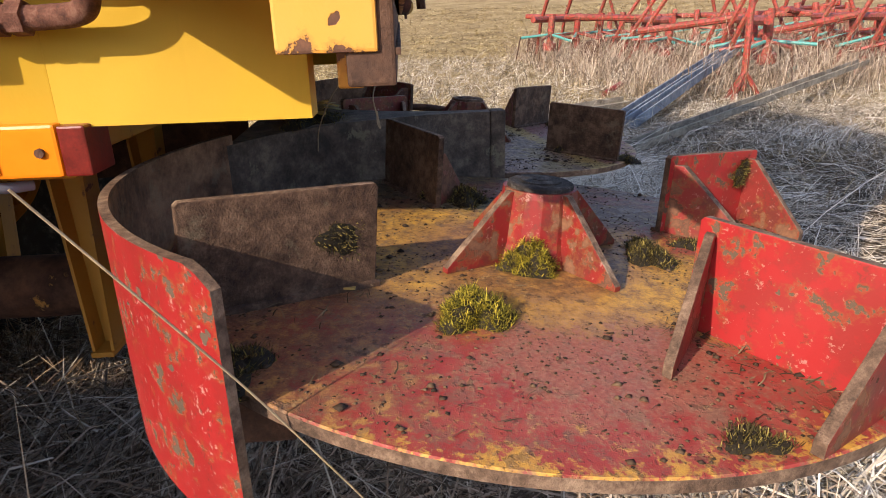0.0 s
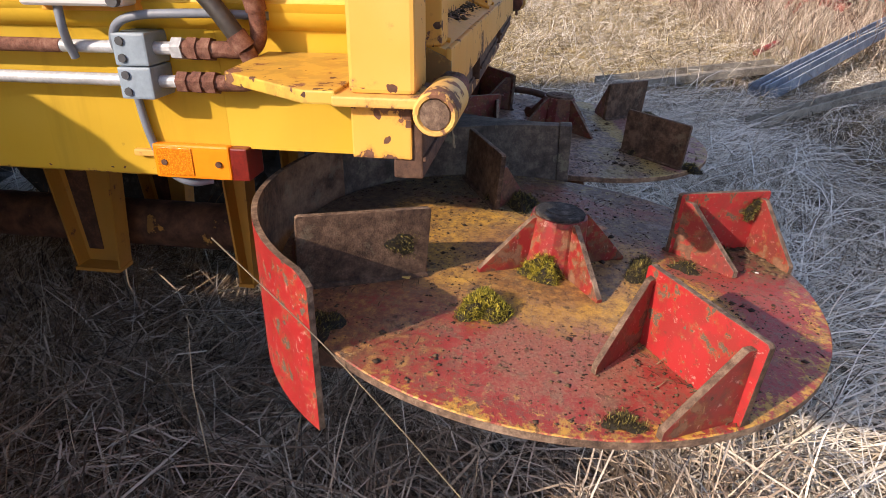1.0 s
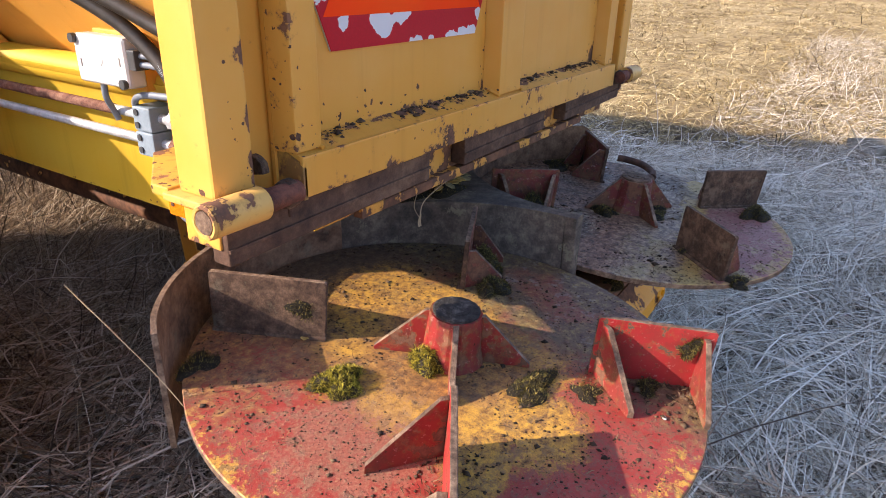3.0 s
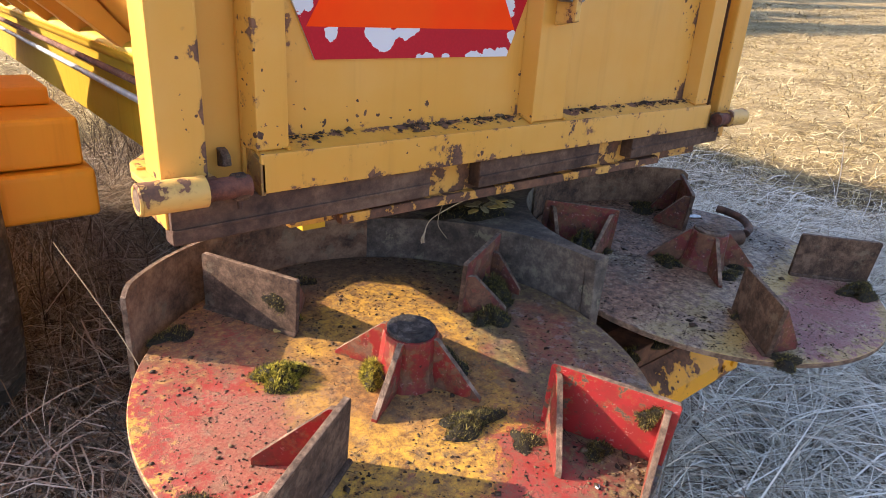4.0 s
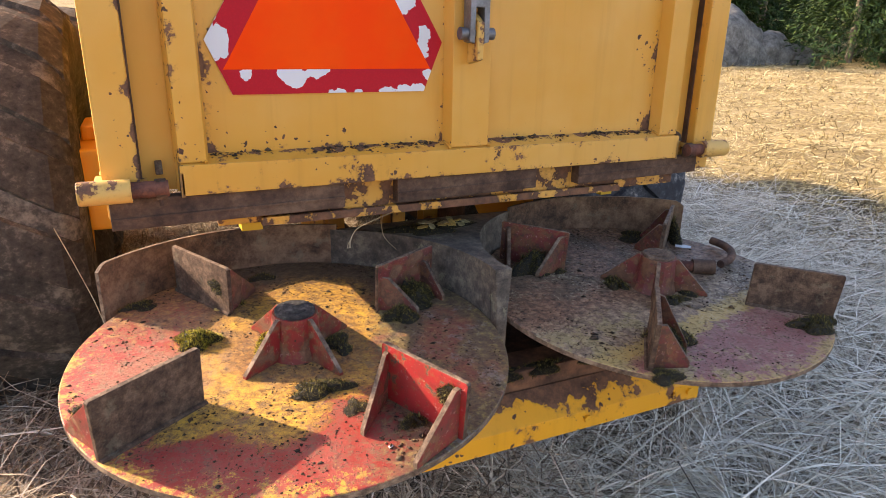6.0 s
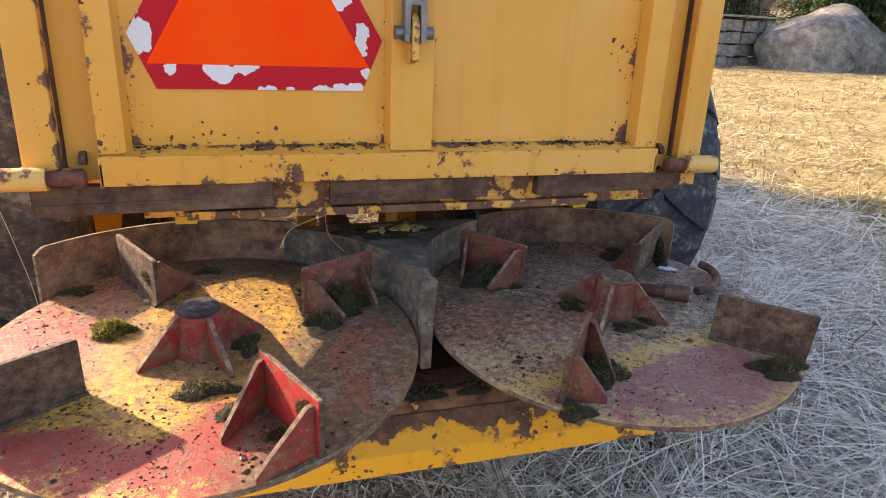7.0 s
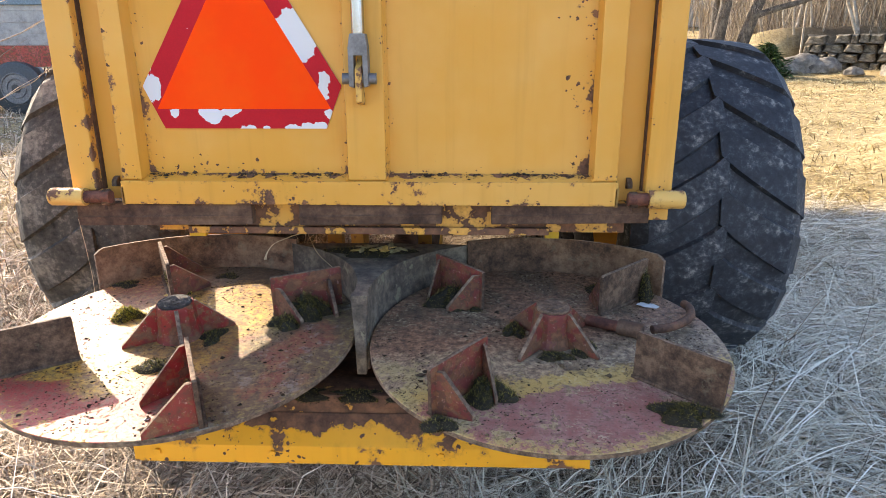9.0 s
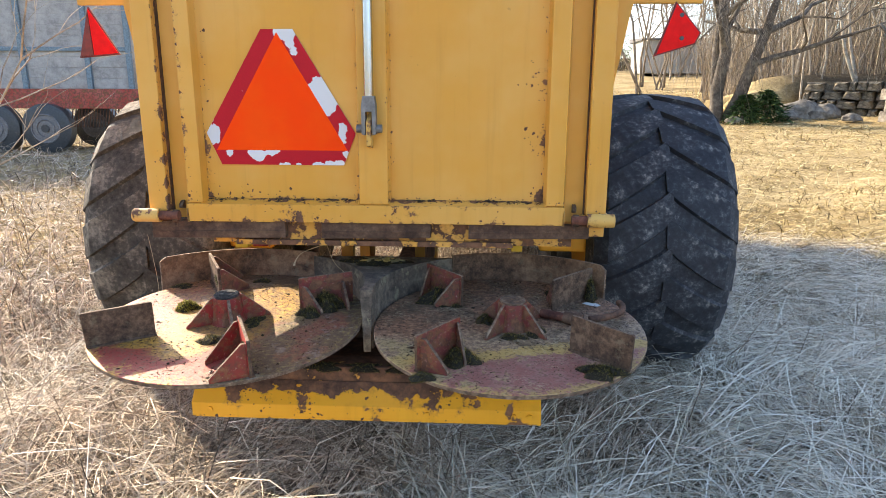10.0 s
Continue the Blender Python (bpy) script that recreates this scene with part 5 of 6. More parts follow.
moss(0.215, 0.025, top(0.025), 0.05, 0.028, 0.045, 1000, m_moss_dark, "dark moss in a corner of the braces", 11)
moss(0.265, 0.005, top(0.005), 0.022, 0.012, 0.01, 350, m_moss_dark, "small dark moss tuft", 12)
moss(0.645, 0.07, top(0.07), 0.018, 0.03, 0.06, 700, m_moss_dark, "moss climbing a rusty blade", 13)
moss(-0.40, 0.075, top(0.075), 0.014, 0.014, 0.012, 300, m_moss, "moss at the foot of a blade", 15)
moss(-0.640, -0.190, top(-0.190), 0.015, 0.021, 0.005, 380, m_moss_dark, "dry moss at the disc rim beside a blade", 14)
moss(-0.222, -0.366, top(-0.366), 0.02, 0.012, 0.012, 450, m_moss_dark, "dark moss and dirt in the corner of a brace", 41)
moss(-0.335, 0.17, top(0.17), 0.03, 0.018, 0.006, 300, m_moss_dark, "thin moss on the rusty disc", 16)
moss(-0.56, 0.115, top(0.115), 0.03, 0.02, 0.008, 350, m_moss_dark, "dark moss by the deflector", 17)
# Dark clump stands in for shadow beside the hub, with some dirt.
moss(-0.262, -0.128, top(-0.128), 0.024, 0.038, 0.007, 600, m_moss_dark, "some dirt and moss by the hub, darkened as shadow", 43)
moss(0.47, -0.15, top(-0.15), 0.025, 0.04, 0.014, 700, m_moss_dark, "dark dirt heaped against the hub", 45)
moss(0.415, -0.19, top(-0.19), 0.035, 0.016, 0.01, 500, m_moss_dark, "dark dirt before the hub", 46)
moss(0.58, 0.12, top(0.12), 0.06, 0.035, 0.012, 900, m_moss_dark, "dark dirt in the corner by the deflector", 47)
tuft = moss(0, 0, 0, 0.015, 0.02, 0.003, 240, m_moss_dark, "dry moss clinging to the face of a rusty blade", 52)
tuft.matrix_basis = Matrix.Translation((-0.4315, 0.055, 0.684)) @ Vector((0, 0, 1)).rotation_difference(Vector((-0.864, -0.503, 0))).to_matrix().to_4x4()
tuft = moss(0, 0, 0, 0.016, 0.008, 0.004, 260, m_moss_dark, "dark moss on the face of a red blade", 53)
tuft.matrix_basis = Matrix.Translation((-0.193, -0.405, 0.665)) @ Vector((0, 0, 1)).rotation_difference(Vector((-0.894, -0.448, 0))).to_matrix().to_4x4()
moss(0.02, 0.13, 0.722, 0.09, 0.045, 0.012, 900, m_moss_dark, "moss and litter on the divider", 19)
for i, (x, w) in enumerate(((-0.07, 0.05), (0.03, 0.06), (0.13, 0.05), (0.24, 0.04))):
    moss(x, -0.165, 0.517, w, 0.02, 0.012, 600, m_moss_dark, "dark moss on the beam under the discs", 30 + i)


def crumbs(name, spots, label, mat, seed, size):
    g = np.random.default_rng(seed)
    v, f = [], []
    octa = np.array([(1, 0, 0), (0, 1, 0), (-1, 0, 0), (0, -1, 0), (0, 0, 1), (0, 0, -0.6)], float)
    tri = np.array([(0, 1, 4), (1, 2, 4), (2, 3, 4), (3, 0, 4), (1, 0, 5), (2, 1, 5), (3, 2, 5), (0, 3, 5)])
    for x, y, z in spots:
        s = size * g.lognormal(0, 0.45)
        o = octa * g.uniform(0.5, 1.3, (6, 3)) * s * np.array([1, 1, 0.55])
        t = g.uniform(0, 6.28)
        o = o @ np.array([[math.cos(t), math.sin(t), 0], [-math.sin(t), math.cos(t), 0], [0, 0, 1]])
        f.append(tri + len(v) * 6)
        v.append(o + (x, y, z + s * 0.15))
    return tagged(raw_object(name, np.concatenate(v), np.concatenate(f), mat), label, "crumbs", kind="stuff")


g = np.random.default_rng(11)
spots = []
while len(spots) < 6000:
    side = g.random() < 0.5
    cx, cy = (-0.325, -0.115) if side else (0.405, -0.122)
    a, r = g.uniform(0, 6.28), 0.34 * math.sqrt(g.random())
    x, y = cx + r * math.cos(a), cy + r * math.sin(a)
    if noise.noise((x * 9, y * 9, 0.3)) + 0.35 * g.random() > 0.08:
        spots.append((x, y, top(y)))
clods = [(x + g.normal(0, 0.004), y + g.normal(0, 0.004), z) for x, y, z in spots[::40]]
for _ in range(90):
    x, y = -0.21 + g.normal(0, 0.035), -0.40 + g.normal(0, 0.03)
    if math.hypot(x + 0.325, y + 0.115) < 0.335:
        clods.append((x, y, top(y)))
crumbs("soil_clods", clods, "larger clods of dry dung on the discs", m_crumb, 4, 0.0032)
crumbs("soil_crumbs", spots, "dark crumbs of dung and soil scattered on the discs", m_crumb, 3, 0.0013)
ledge = []
while len(ledge) < 420:
    x = g.uniform(-0.425, 0.498)
    if not -0.005 < x < 0.09 and noise.noise((x * 14, 0.7, 0.2)) + 0.5 * g.random() > 0.12:
        d = abs(g.normal(0, 0.008))
        ledge.append((x, 0.0325 - d, 0.9275 - 0.37 * d))
crumbs("ledge_dirt", ledge, "dark dirt and rust flakes lying along the tailgate ledge", m_crumb, 6, 0.0025)
lx, ly = [], []
for cx, cy, ang_, hand_ in [(-0.325, -0.115, a, -1) for a in (26, 120.2, 212.3, 296.6)] + [(0.405, -0.122, a, 1) for a in (41, 134, 230, -41.3)]:
    r = g.uniform(0.17, 0.34, 130)
    w = np.abs(g.normal(0, 0.022, 130)) * np.where(g.random(130) < 0.75, hand_, -hand_)
    c_, s_ = math.cos(radians(ang_)), math.sin(radians(ang_))
    lx.append(cx + r * c_ - w * s_)
    ly.append(cy + r * s_ + w * c_)
for cx, cy in ((-0.325, -0.115), (0.405, -0.122)):
    a, r = g.uniform(0, 6.28, 90), 0.33 * np.sqrt(g.random(90))
    lx.append(cx + r * np.cos(a))
    ly.append(cy + r * np.sin(a))
lx, ly = np.concatenate(lx), np.concatenate(ly)
m_litter = island_mat("plant_litter", (0.1, (0.03, 0.022, 0.013)), (0.5, (0.09, 0.062, 0.034)), (0.8, (0.2, 0.15, 0.08)), (0.97, (0.45, 0.36, 0.22)))
tagged(blades("plant_litter", lx, ly, (0.006, 0.02), (0.0003, 0.0007), 0.25, m_litter, "dry plant litter caught round the blades", 31, 0.5, 2.0, z=0.634 + 0.08 * ly + 0.0015), category="litter")
m_pale = plain("pale_chip", (0.7, 0.68, 0.62), 0.6, 0, 0.1)
m_stem = plain("dry_stem", (0.42, 0.33, 0.2), 0.6)
m_leaf_pale = plain("withered_leaf", (0.33, 0.29, 0.15), 0.7, 0, 0.4)
m_leaf = plain("dry_yellow_leaf", (0.5, 0.36, 0.1), 0.6, 0, 0.35)


def flake(name, x, y, z, lx, ly, turn, mat, label, category, tilt=0):
    bm = prism([(-lx, -ly * 0.5), (-lx * 0.3, -ly), (lx * 0.7, -ly * 0.8), (lx, 0.1 * ly), (lx * 0.5, ly), (-lx * 0.6, ly * 0.8)], "Z", 0, 0.0012)
    ob = thing(name, label, category, bm, mat)
    ob.matrix_basis = pose(x, y, z, SLOPE, tilt, turn)


flake("paint_chip", -0.269, -0.402, top(-0.402) + 0.001, 0.004, 0.0028, 30, m_pale, "small white chip lying on the disc", "chip")
flake("dry_leaf", -0.43, 0.055, top(0.055) + 0.002, 0.013, 0.006, 20, m_leaf, "small yellow leaf on the rusty disc", "leaf", 10)
flake("paper_scrap", 0.645, 0.03, top(0.03) + 0.002, 0.025, 0.011, -10, m_white, "white scrap of paper on the disc", "scrap", 6)
rg = random.Random(12)
for i in range(18):
    x, y = rg.gauss(0.036, 0.03), 0.112 + rg.gauss(0, 0.018)
    flake("dry_leaf", x, y, 0.7335 + 0.0016 * (i % 4), rg.uniform(0.009, 0.017), rg.uniform(0.006, 0.01), rg.uniform(0, 360), m_leaf_pale if i % 3 else m_leaf, "withered pale leaf in a pile on the divider", "leaf", rg.uniform(-16, 16))
# a loose rusty pin and a bent hook lie on the far disc
pin = thing("loose_pin", "rusty drawbar pin with a dark sleeve on the disc", "pin")
pin.location = (0.55, -0.09, top(-0.09) + 0.014)
pin.rotation_euler = (0, radians(0.0), radians(-30))
part("pin_rod", sweep([(-0.062, 0, 0), (0.05, 0, 0)], 0.0115, 12), m_rust_red, pin, "", 40)
part("sleeve", sweep([(0.005, 0, 0), (0.052, 0, 0)], 0.0165, 12), m_strip, pin, "dark sleeve", 40)
hook = sweep(arc_path([(0.615, -0.115, 0.645), (0.66, -0.10, 0.646), (0.705, -0.06, 0.648), (0.72, -0.015, 0.65), (0.715, 0.01, 0.652)]), 0.009, 10)
thing("bent_hook", "bent rusty steel hook resting on the disc", "hook", hook, m_rust, smooth=50)

# single stalks that catch the eye
stalk = arc_path([(-0.678, 0.159, 0.792), (-0.648, 0.122, 0.72), (-0.622, 0.085, 0.65), (-0.59, 0.02, 0.53), (-0.53, -0.08, 0.33), (-0.42, -0.22, 0.05)])
thing("straw_stalk", "long pale straw stalk leaning on the deflector", "straw", sweep(stalk, 0.0007, 6), m_stem, smooth=60)
thing("straw_stalk", "thin dry stalk leaning under the disc", "straw", sweep(arc_path([(-0.60, 0.12, 0.42), (-0.55, -0.0, 0.30), (-0.45, -0.2, 0.1), (-0.40, -0.3, 0.0)]), 0.0009, 6), m_stem, smooth=60)
thing("dry_twig", "thin pale twig with a frayed end hanging from the sill", "twig", joined(sweep(arc_path([(-0.10, 0.022, 0.802), (-0.14, 0.03, 0.787), (-0.175, 0.035, 0.77), (-0.192, 0.03, 0.748)]), 0.0009, 5),
      *[sweep(arc_path([(-0.187, 0.031, 0.756), (-0.192 + d, 0.03 - 0.5 * d, 0.744), (-0.193 + 1.5 * d, 0.028, 0.737)], 3), 0.0009, 4) for d in (-0.002, 0.0, 0.0015)]), m_stem, smooth=60)
thing("dry_twig", "thin dry twig hanging from the sill", "twig", sweep(arc_path([(-0.108, 0.06, 0.802), (-0.106, 0.09, 0.765), (-0.095, 0.11, 0.725), (-0.066, 0.118, 0.691)]), 0.0008, 5), m_stem, smooth=60)

# ---------------------------------------------------------------- far surroundings
m_stone = rusty("grey_granite", (0.075, 0.066, 0.055), (0.18, 0.163, 0.138), (0.31, 0.285, 0.24), 5, 1.0, 0.3)
m_bark = rusty("grey_bark", (0.10, 0.08, 0.06), (0.22, 0.18, 0.135), (0.36, 0.31, 0.24), 6, 0.8)
m_bark_dark = rusty("dark_grey_bark", (0.04, 0.034, 0.03), (0.1, 0.085, 0.07), (0.2, 0.175, 0.14), 6, 0.8)
m_bark_pale = rusty("pale_birch_bark", (0.16, 0.13, 0.1), (0.38, 0.33, 0.26), (0.55, 0.5, 0.42), 5, 0.6)
m_fir = island_mat("dark_fir_green", (0.1, (0.012, 0.026, 0.009)), (0.6, (0.04, 0.085, 0.02)), (0.95, (0.11, 0.16, 0.035)), noise_scale=2)
m_galv = rusty("galvanised_sheet", (0.16, 0.185, 0.215), (0.27, 0.3, 0.335), (0.4, 0.43, 0.46), 9, 0.3)
m_wood = rusty("weathered_board", (0.14, 0.12, 0.09), (0.29, 0.26, 0.2), (0.42, 0.38, 0.3), 12, 0.6)
m_scrap_red = painted("scrap_red_paint", (0.38, 0.045, 0.032), (0.42, 0.11, 0.085), 0.10, fine=18, grime=0.7)
m_teal = painted("scrap_teal_paint", (0.08, 0.36, 0.33), (0.12, 0.4, 0.36), 0.0, fine=18)
m_slat = rusty("grey_zinc_boards", (0.24, 0.238, 0.23), (0.36, 0.355, 0.345), (0.45, 0.445, 0.43), 7, 0.2)
m_wagon_post = plain("blue_grey_post", (0.16, 0.22, 0.27), 0.5, 0.3)
m_wall_far = plain("pale_render", (0.36, 0.37, 0.37), 0.8)
m_roof = plain("grey_roof", (0.12, 0.12, 0.125), 0.8)


def gz(x, y):
    return float(ground_z(np.float64(x), np.float64(y)))


def rock(x, y, rx, ry, rz, seed, label, name="boulder"):
    bm = bmesh.new()
    bmesh.ops.create_icosphere(bm, subdivisions=4, radius=1)
    for v in bm.verts:
        d = v.co.normalized()
        h = 1 + 0.22 * noise.noise(d * 1.3 + Vector((seed, 0, 0))) + 0.08 * noise.noise(d * 4 + Vector((0, seed, 0))) + 0.03 * noise.noise(d * 11)
        v.co = Vector((d.x * rx, d.y * ry, max(d.z, -0.35) * rz)) * h
    return thing(name, label, "rock", bm, m_stone, (x, y, gz(x, y) + 0.1), smooth=35)


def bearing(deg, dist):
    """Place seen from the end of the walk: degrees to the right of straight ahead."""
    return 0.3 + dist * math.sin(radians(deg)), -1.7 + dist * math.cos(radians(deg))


# stacked stone blocks: a long wall and a neat pile
block_bm = bevelled(box(-0.5, 0.5, -0.5, 0.5, -0.5, 0.5, 0), 0.09, 3)
for v in block_bm.verts:
    v.co += Vector((noise.noise(v.co * 3), noise.noise(v.co * 3 + Vector((5, 0, 0))), noise.noise(v.co * 3 + Vector((0, 7, 0))))) * 0.11
block_me = mesh_of("stone_block", block_bm, m_stone)

m_fieldstone = rusty("mossy_field_stone", (0.04, 0.036, 0.026), (0.125, 0.105, 0.075), (0.26, 0.225, 0.165), 5, 1.0, 0.3)
field_bm = bevelled(box(-0.5, 0.5, -0.5, 0.5, -0.5, 0.5, 0), 0.2, 4)
for v in field_bm.verts:
    v.co += Vector((noise.noise(v.co * 2.3), noise.noise(v.co * 2.3 + Vector((5, 0, 0))), noise.noise(v.co * 2.3 + Vector((0, 7, 0))))) * 0.24
field_me = mesh_of("field_stone", field_bm, m_fieldstone, 40)


def block_wall(x, y, turn, length, rows, seed, label, size, deep, me=None):
    rg = random.Random(seed)
    root = thing("stone_wall", label, "stone wall")
    root.matrix_basis = pose(x, y, gz(x, y) - 0.06, 0, 0, turn)
    for r in range(rows * deep):
        r, q = r % rows, r // rows
        u = -length / 2 + rg.uniform(-0.12, 0.12)
        while u < length / 2 - 0.35:
            w = min(size[0] * rg.uniform(0.45, 1.45), length / 2 + 0.15 - u)
            if not (r == rows - 1 and rg.random() < 0.2):
                h = size[2] * rg.uniform(0.9, 1.0)
                b = new("stone_block", me or block_me)
                b.parent = root
                b.matrix_basis = pose(u + w / 2, q * size[1] + rg.uniform(-0.1, 0.1), r * size[2] + h / 2, rg.uniform(-4, 4), rg.uniform(-4, 4), rg.uniform(-8, 8)) @ Matrix.Diagonal((w * 0.96, size[1] * rg.uniform(0.9, 1.05), h, 1))
            u += w
    return root


block_wall(15.95, 18.75, 14, 3.0, 4, 1, "squared stack of large grey cut stone blocks", (0.8, 0.62, 0.40), 3)
block_wall(16.0, 22.4, 14, 1.7, 4, 2, "stack of grey stone blocks behind the larger one", (0.7, 0.62, 0.42), 2)
block_wall(15.6, 24.9, -40, 4.6, 4, 4, "tumbled wall of brown-grey field stones topped with straw", (0.55, 0.6, 0.34), 1, field_me)
cap = thing("board_cover", "grey boards laid over the stone stack", "boards")
cap.matrix_basis = pose(15.95, 19.3, gz(15.95, 18.75) + 1.61, 0, 0, 14)
for i in range(7):
    part("board", box(-1.75 + 0.08 * (i % 3), 1.6 + 0.1 * (i % 2), -0.95 + 0.27 * i, -0.7 + 0.27 * i, 0.02 * (i % 2), 0.055 + 0.02 * (i % 2), 0.006), m_wood, cap)
for i in range(3):
    part("batten", box(-1.4 + 1.3 * i, -1.3 + 1.3 * i, -0.9, 0.9, -0.06, 0.0, 0.006), m_wood, cap)
rock(18.9, 17.5, 2.45, 1.6, 1.95, 3, "large pointed grey granite boulder")
rock(20.7, 16.9, 1.2, 1.0, 1.0, 5, "rounded grey granite boulder in straw")
rock(22.0, 16.6, 0.8, 0.7, 0.55, 6, "low grey boulder in dry grass")
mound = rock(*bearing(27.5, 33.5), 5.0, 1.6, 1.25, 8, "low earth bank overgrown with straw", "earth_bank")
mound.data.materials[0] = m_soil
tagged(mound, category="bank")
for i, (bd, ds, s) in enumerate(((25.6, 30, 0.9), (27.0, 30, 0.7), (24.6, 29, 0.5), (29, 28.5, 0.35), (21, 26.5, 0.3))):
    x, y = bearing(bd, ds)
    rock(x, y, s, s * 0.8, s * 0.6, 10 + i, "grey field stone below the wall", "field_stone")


def branches(bm, rg, start, way, length, radius, depth, sides):
    pts, p, d = [start], Vector(start), Vector(way).normalized()
    n = 5
    for i in range(n):
        d = (d + Vector((rg.gauss(0, 0.16), rg.gauss(0, 0.16), rg.gauss(0.04, 0.1)))).normalized()
        p = p + d * (length / n)
        pts.append(p.copy())
    sweep(pts, radius, sides, bm, taper=[1 - 0.7 * i / n for i in range(n + 1)])
    if depth:
        for _ in range(4 if depth > 1 else 3):
            i = rg.randint(2, n)
            dd = (d + Vector((rg.gauss(0, 0.8), rg.gauss(0, 0.8), rg.gauss(0.15, 0.5)))).normalized()
            branches(bm, rg, pts[i], dd, length * rg.uniform(0.45, 0.7), radius * 0.45, depth - 1, max(4, sides - 2))


def bare_tree(x, y, height, radius, seed, stems, mat, label, depth=2, lean=0.15):
    rg = random.Random(seed)
    root = thing("bare_tree", label, "tree", at=(x, y, gz(x, y) - 0.1))
    for k in range(stems):
        bm = bmesh.new()
        off = Vector((rg.gauss(0, radius * 1.2), rg.gauss(0, radius * 1.2), 0)) if stems > 1 else Vector((0, 0, 0))
        branches(bm, rg, off, (rg.gauss(0, lean), rg.gauss(0, lean), 1), height * rg.uniform(0.75, 1.1), radius * rg.uniform(0.7, 1.1), depth, 8)
        part("trunk" if k == 0 else "stem", bm, mat, root, "", 60)
    return root


rg = random.Random(4)
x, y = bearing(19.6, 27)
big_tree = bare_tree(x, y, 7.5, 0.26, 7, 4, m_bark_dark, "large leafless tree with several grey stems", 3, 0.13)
g = np.random.default_rng(71)
n = 2600                                     # fine twigs that hang round the crown
a, r = g.uniform(0, 2 * np.pi, n), 2.6 * np.sqrt(g.random(n))
p = np.stack([r * np.cos(a), r * np.sin(a), g.uniform(2.0, 7.0, n)], -1)
strip = []
way = np.stack([np.cos(a) * 0.3, np.sin(a) * 0.3, 0 * a - 0.2], -1) + g.normal(0, 0.35, (n, 3))
side = np.stack([-np.sin(a), np.cos(a), 0 * a], -1) * g.uniform(0.004, 0.011, n)[:, None]
for i in range(5):
    strip += [p - side * (1 - 0.18 * i), p + side * (1 - 0.18 * i)]
    p = p + way * g.uniform(0.15, 0.4, n)[:, None]
    way[:, 2] -= 0.25
strip = np.stack(strip, 1).reshape(-1, 3)
q = np.array([[0, 1, 3, 2], [2, 3, 5, 4], [4, 5, 7, 6], [6, 7, 9, 8]])
twigs = raw_object("twig_crown", strip, (np.arange(n)[:, None, None] * 10 + q[None]).reshape(-1, 4), m_bark)
twigs.parent = big_tree
tagged(twigs, "fine hanging grey-brown twigs")
bare_tree(25.6, 21.4, 9, 0.22, 90, 1, m_bark_pale, "pale birch trunk behind the boulders", 2, 0.05)
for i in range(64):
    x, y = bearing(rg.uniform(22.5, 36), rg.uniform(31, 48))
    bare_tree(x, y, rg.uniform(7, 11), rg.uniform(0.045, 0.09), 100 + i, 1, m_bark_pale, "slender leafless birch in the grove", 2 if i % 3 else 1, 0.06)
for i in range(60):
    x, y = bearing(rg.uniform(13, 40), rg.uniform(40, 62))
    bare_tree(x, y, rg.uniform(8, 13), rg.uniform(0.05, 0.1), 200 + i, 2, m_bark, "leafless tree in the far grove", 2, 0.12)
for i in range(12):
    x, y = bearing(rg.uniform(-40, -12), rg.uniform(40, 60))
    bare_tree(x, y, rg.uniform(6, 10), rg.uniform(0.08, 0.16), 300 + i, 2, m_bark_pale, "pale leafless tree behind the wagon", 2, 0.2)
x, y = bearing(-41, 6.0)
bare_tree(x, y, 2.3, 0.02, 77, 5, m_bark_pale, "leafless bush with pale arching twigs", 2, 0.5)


def fir(x, y, height, radius, seed, label):
    rg = random.Random(seed)
    root = thing("fir_tree", label, "tree", at=(x, y, gz(x, y)))
    part("trunk", sweep([(0, 0, 0), (0, 0, height * 0.5), (0, 0, height * 0.97)], 0.13, 8, taper=[1, 0.6, 0.1]), m_bark, root, "", 60)
    g = np.random.default_rng(seed)
    n = int(1500 * height) if height * 2 < 12 or seed >= 400 else int(2600 * height)
    t = g.random(n) ** 0.8
    z = height * (0.03 + 0.95 * t)
    a = g.uniform(0, 2 * np.pi, n)
    lobes = 1 + 0.28 * np.sin(a * 5 + z * 3.3) + 0.2 * np.sin(a * 9 - z * 5)
    r = radius * (1 - t) ** 0.8 * lobes * (0.35 + 0.65 * np.sqrt(g.random(n)))
    p = np.stack([r * np.cos(a), r * np.sin(a), z - 0.25 * r], -1)
    L, w = g.uniform(0.12, 0.3, n), g.uniform(0.015, 0.04, n)
    el = g.normal(-0.25, 0.4, n)
    aa = a + g.normal(0, 0.6, n)
    way = np.stack([np.cos(aa) * np.cos(el), np.sin(aa) * np.cos(el), np.sin(el)], -1) * L[:, None]
    side = np.stack([-np.sin(aa), np.cos(aa), g.normal(0, 0.5, n)], -1) * w[:, None]
    v = np.stack([p - side, p + side, p + way + side * 0.3, p + way - side * 0.3], 1).reshape(-1, 3)
    crown = raw_object("crown", v, np.arange(n * 4).reshape(-1, 4), m_fir)
    crown.parent = root
    return root


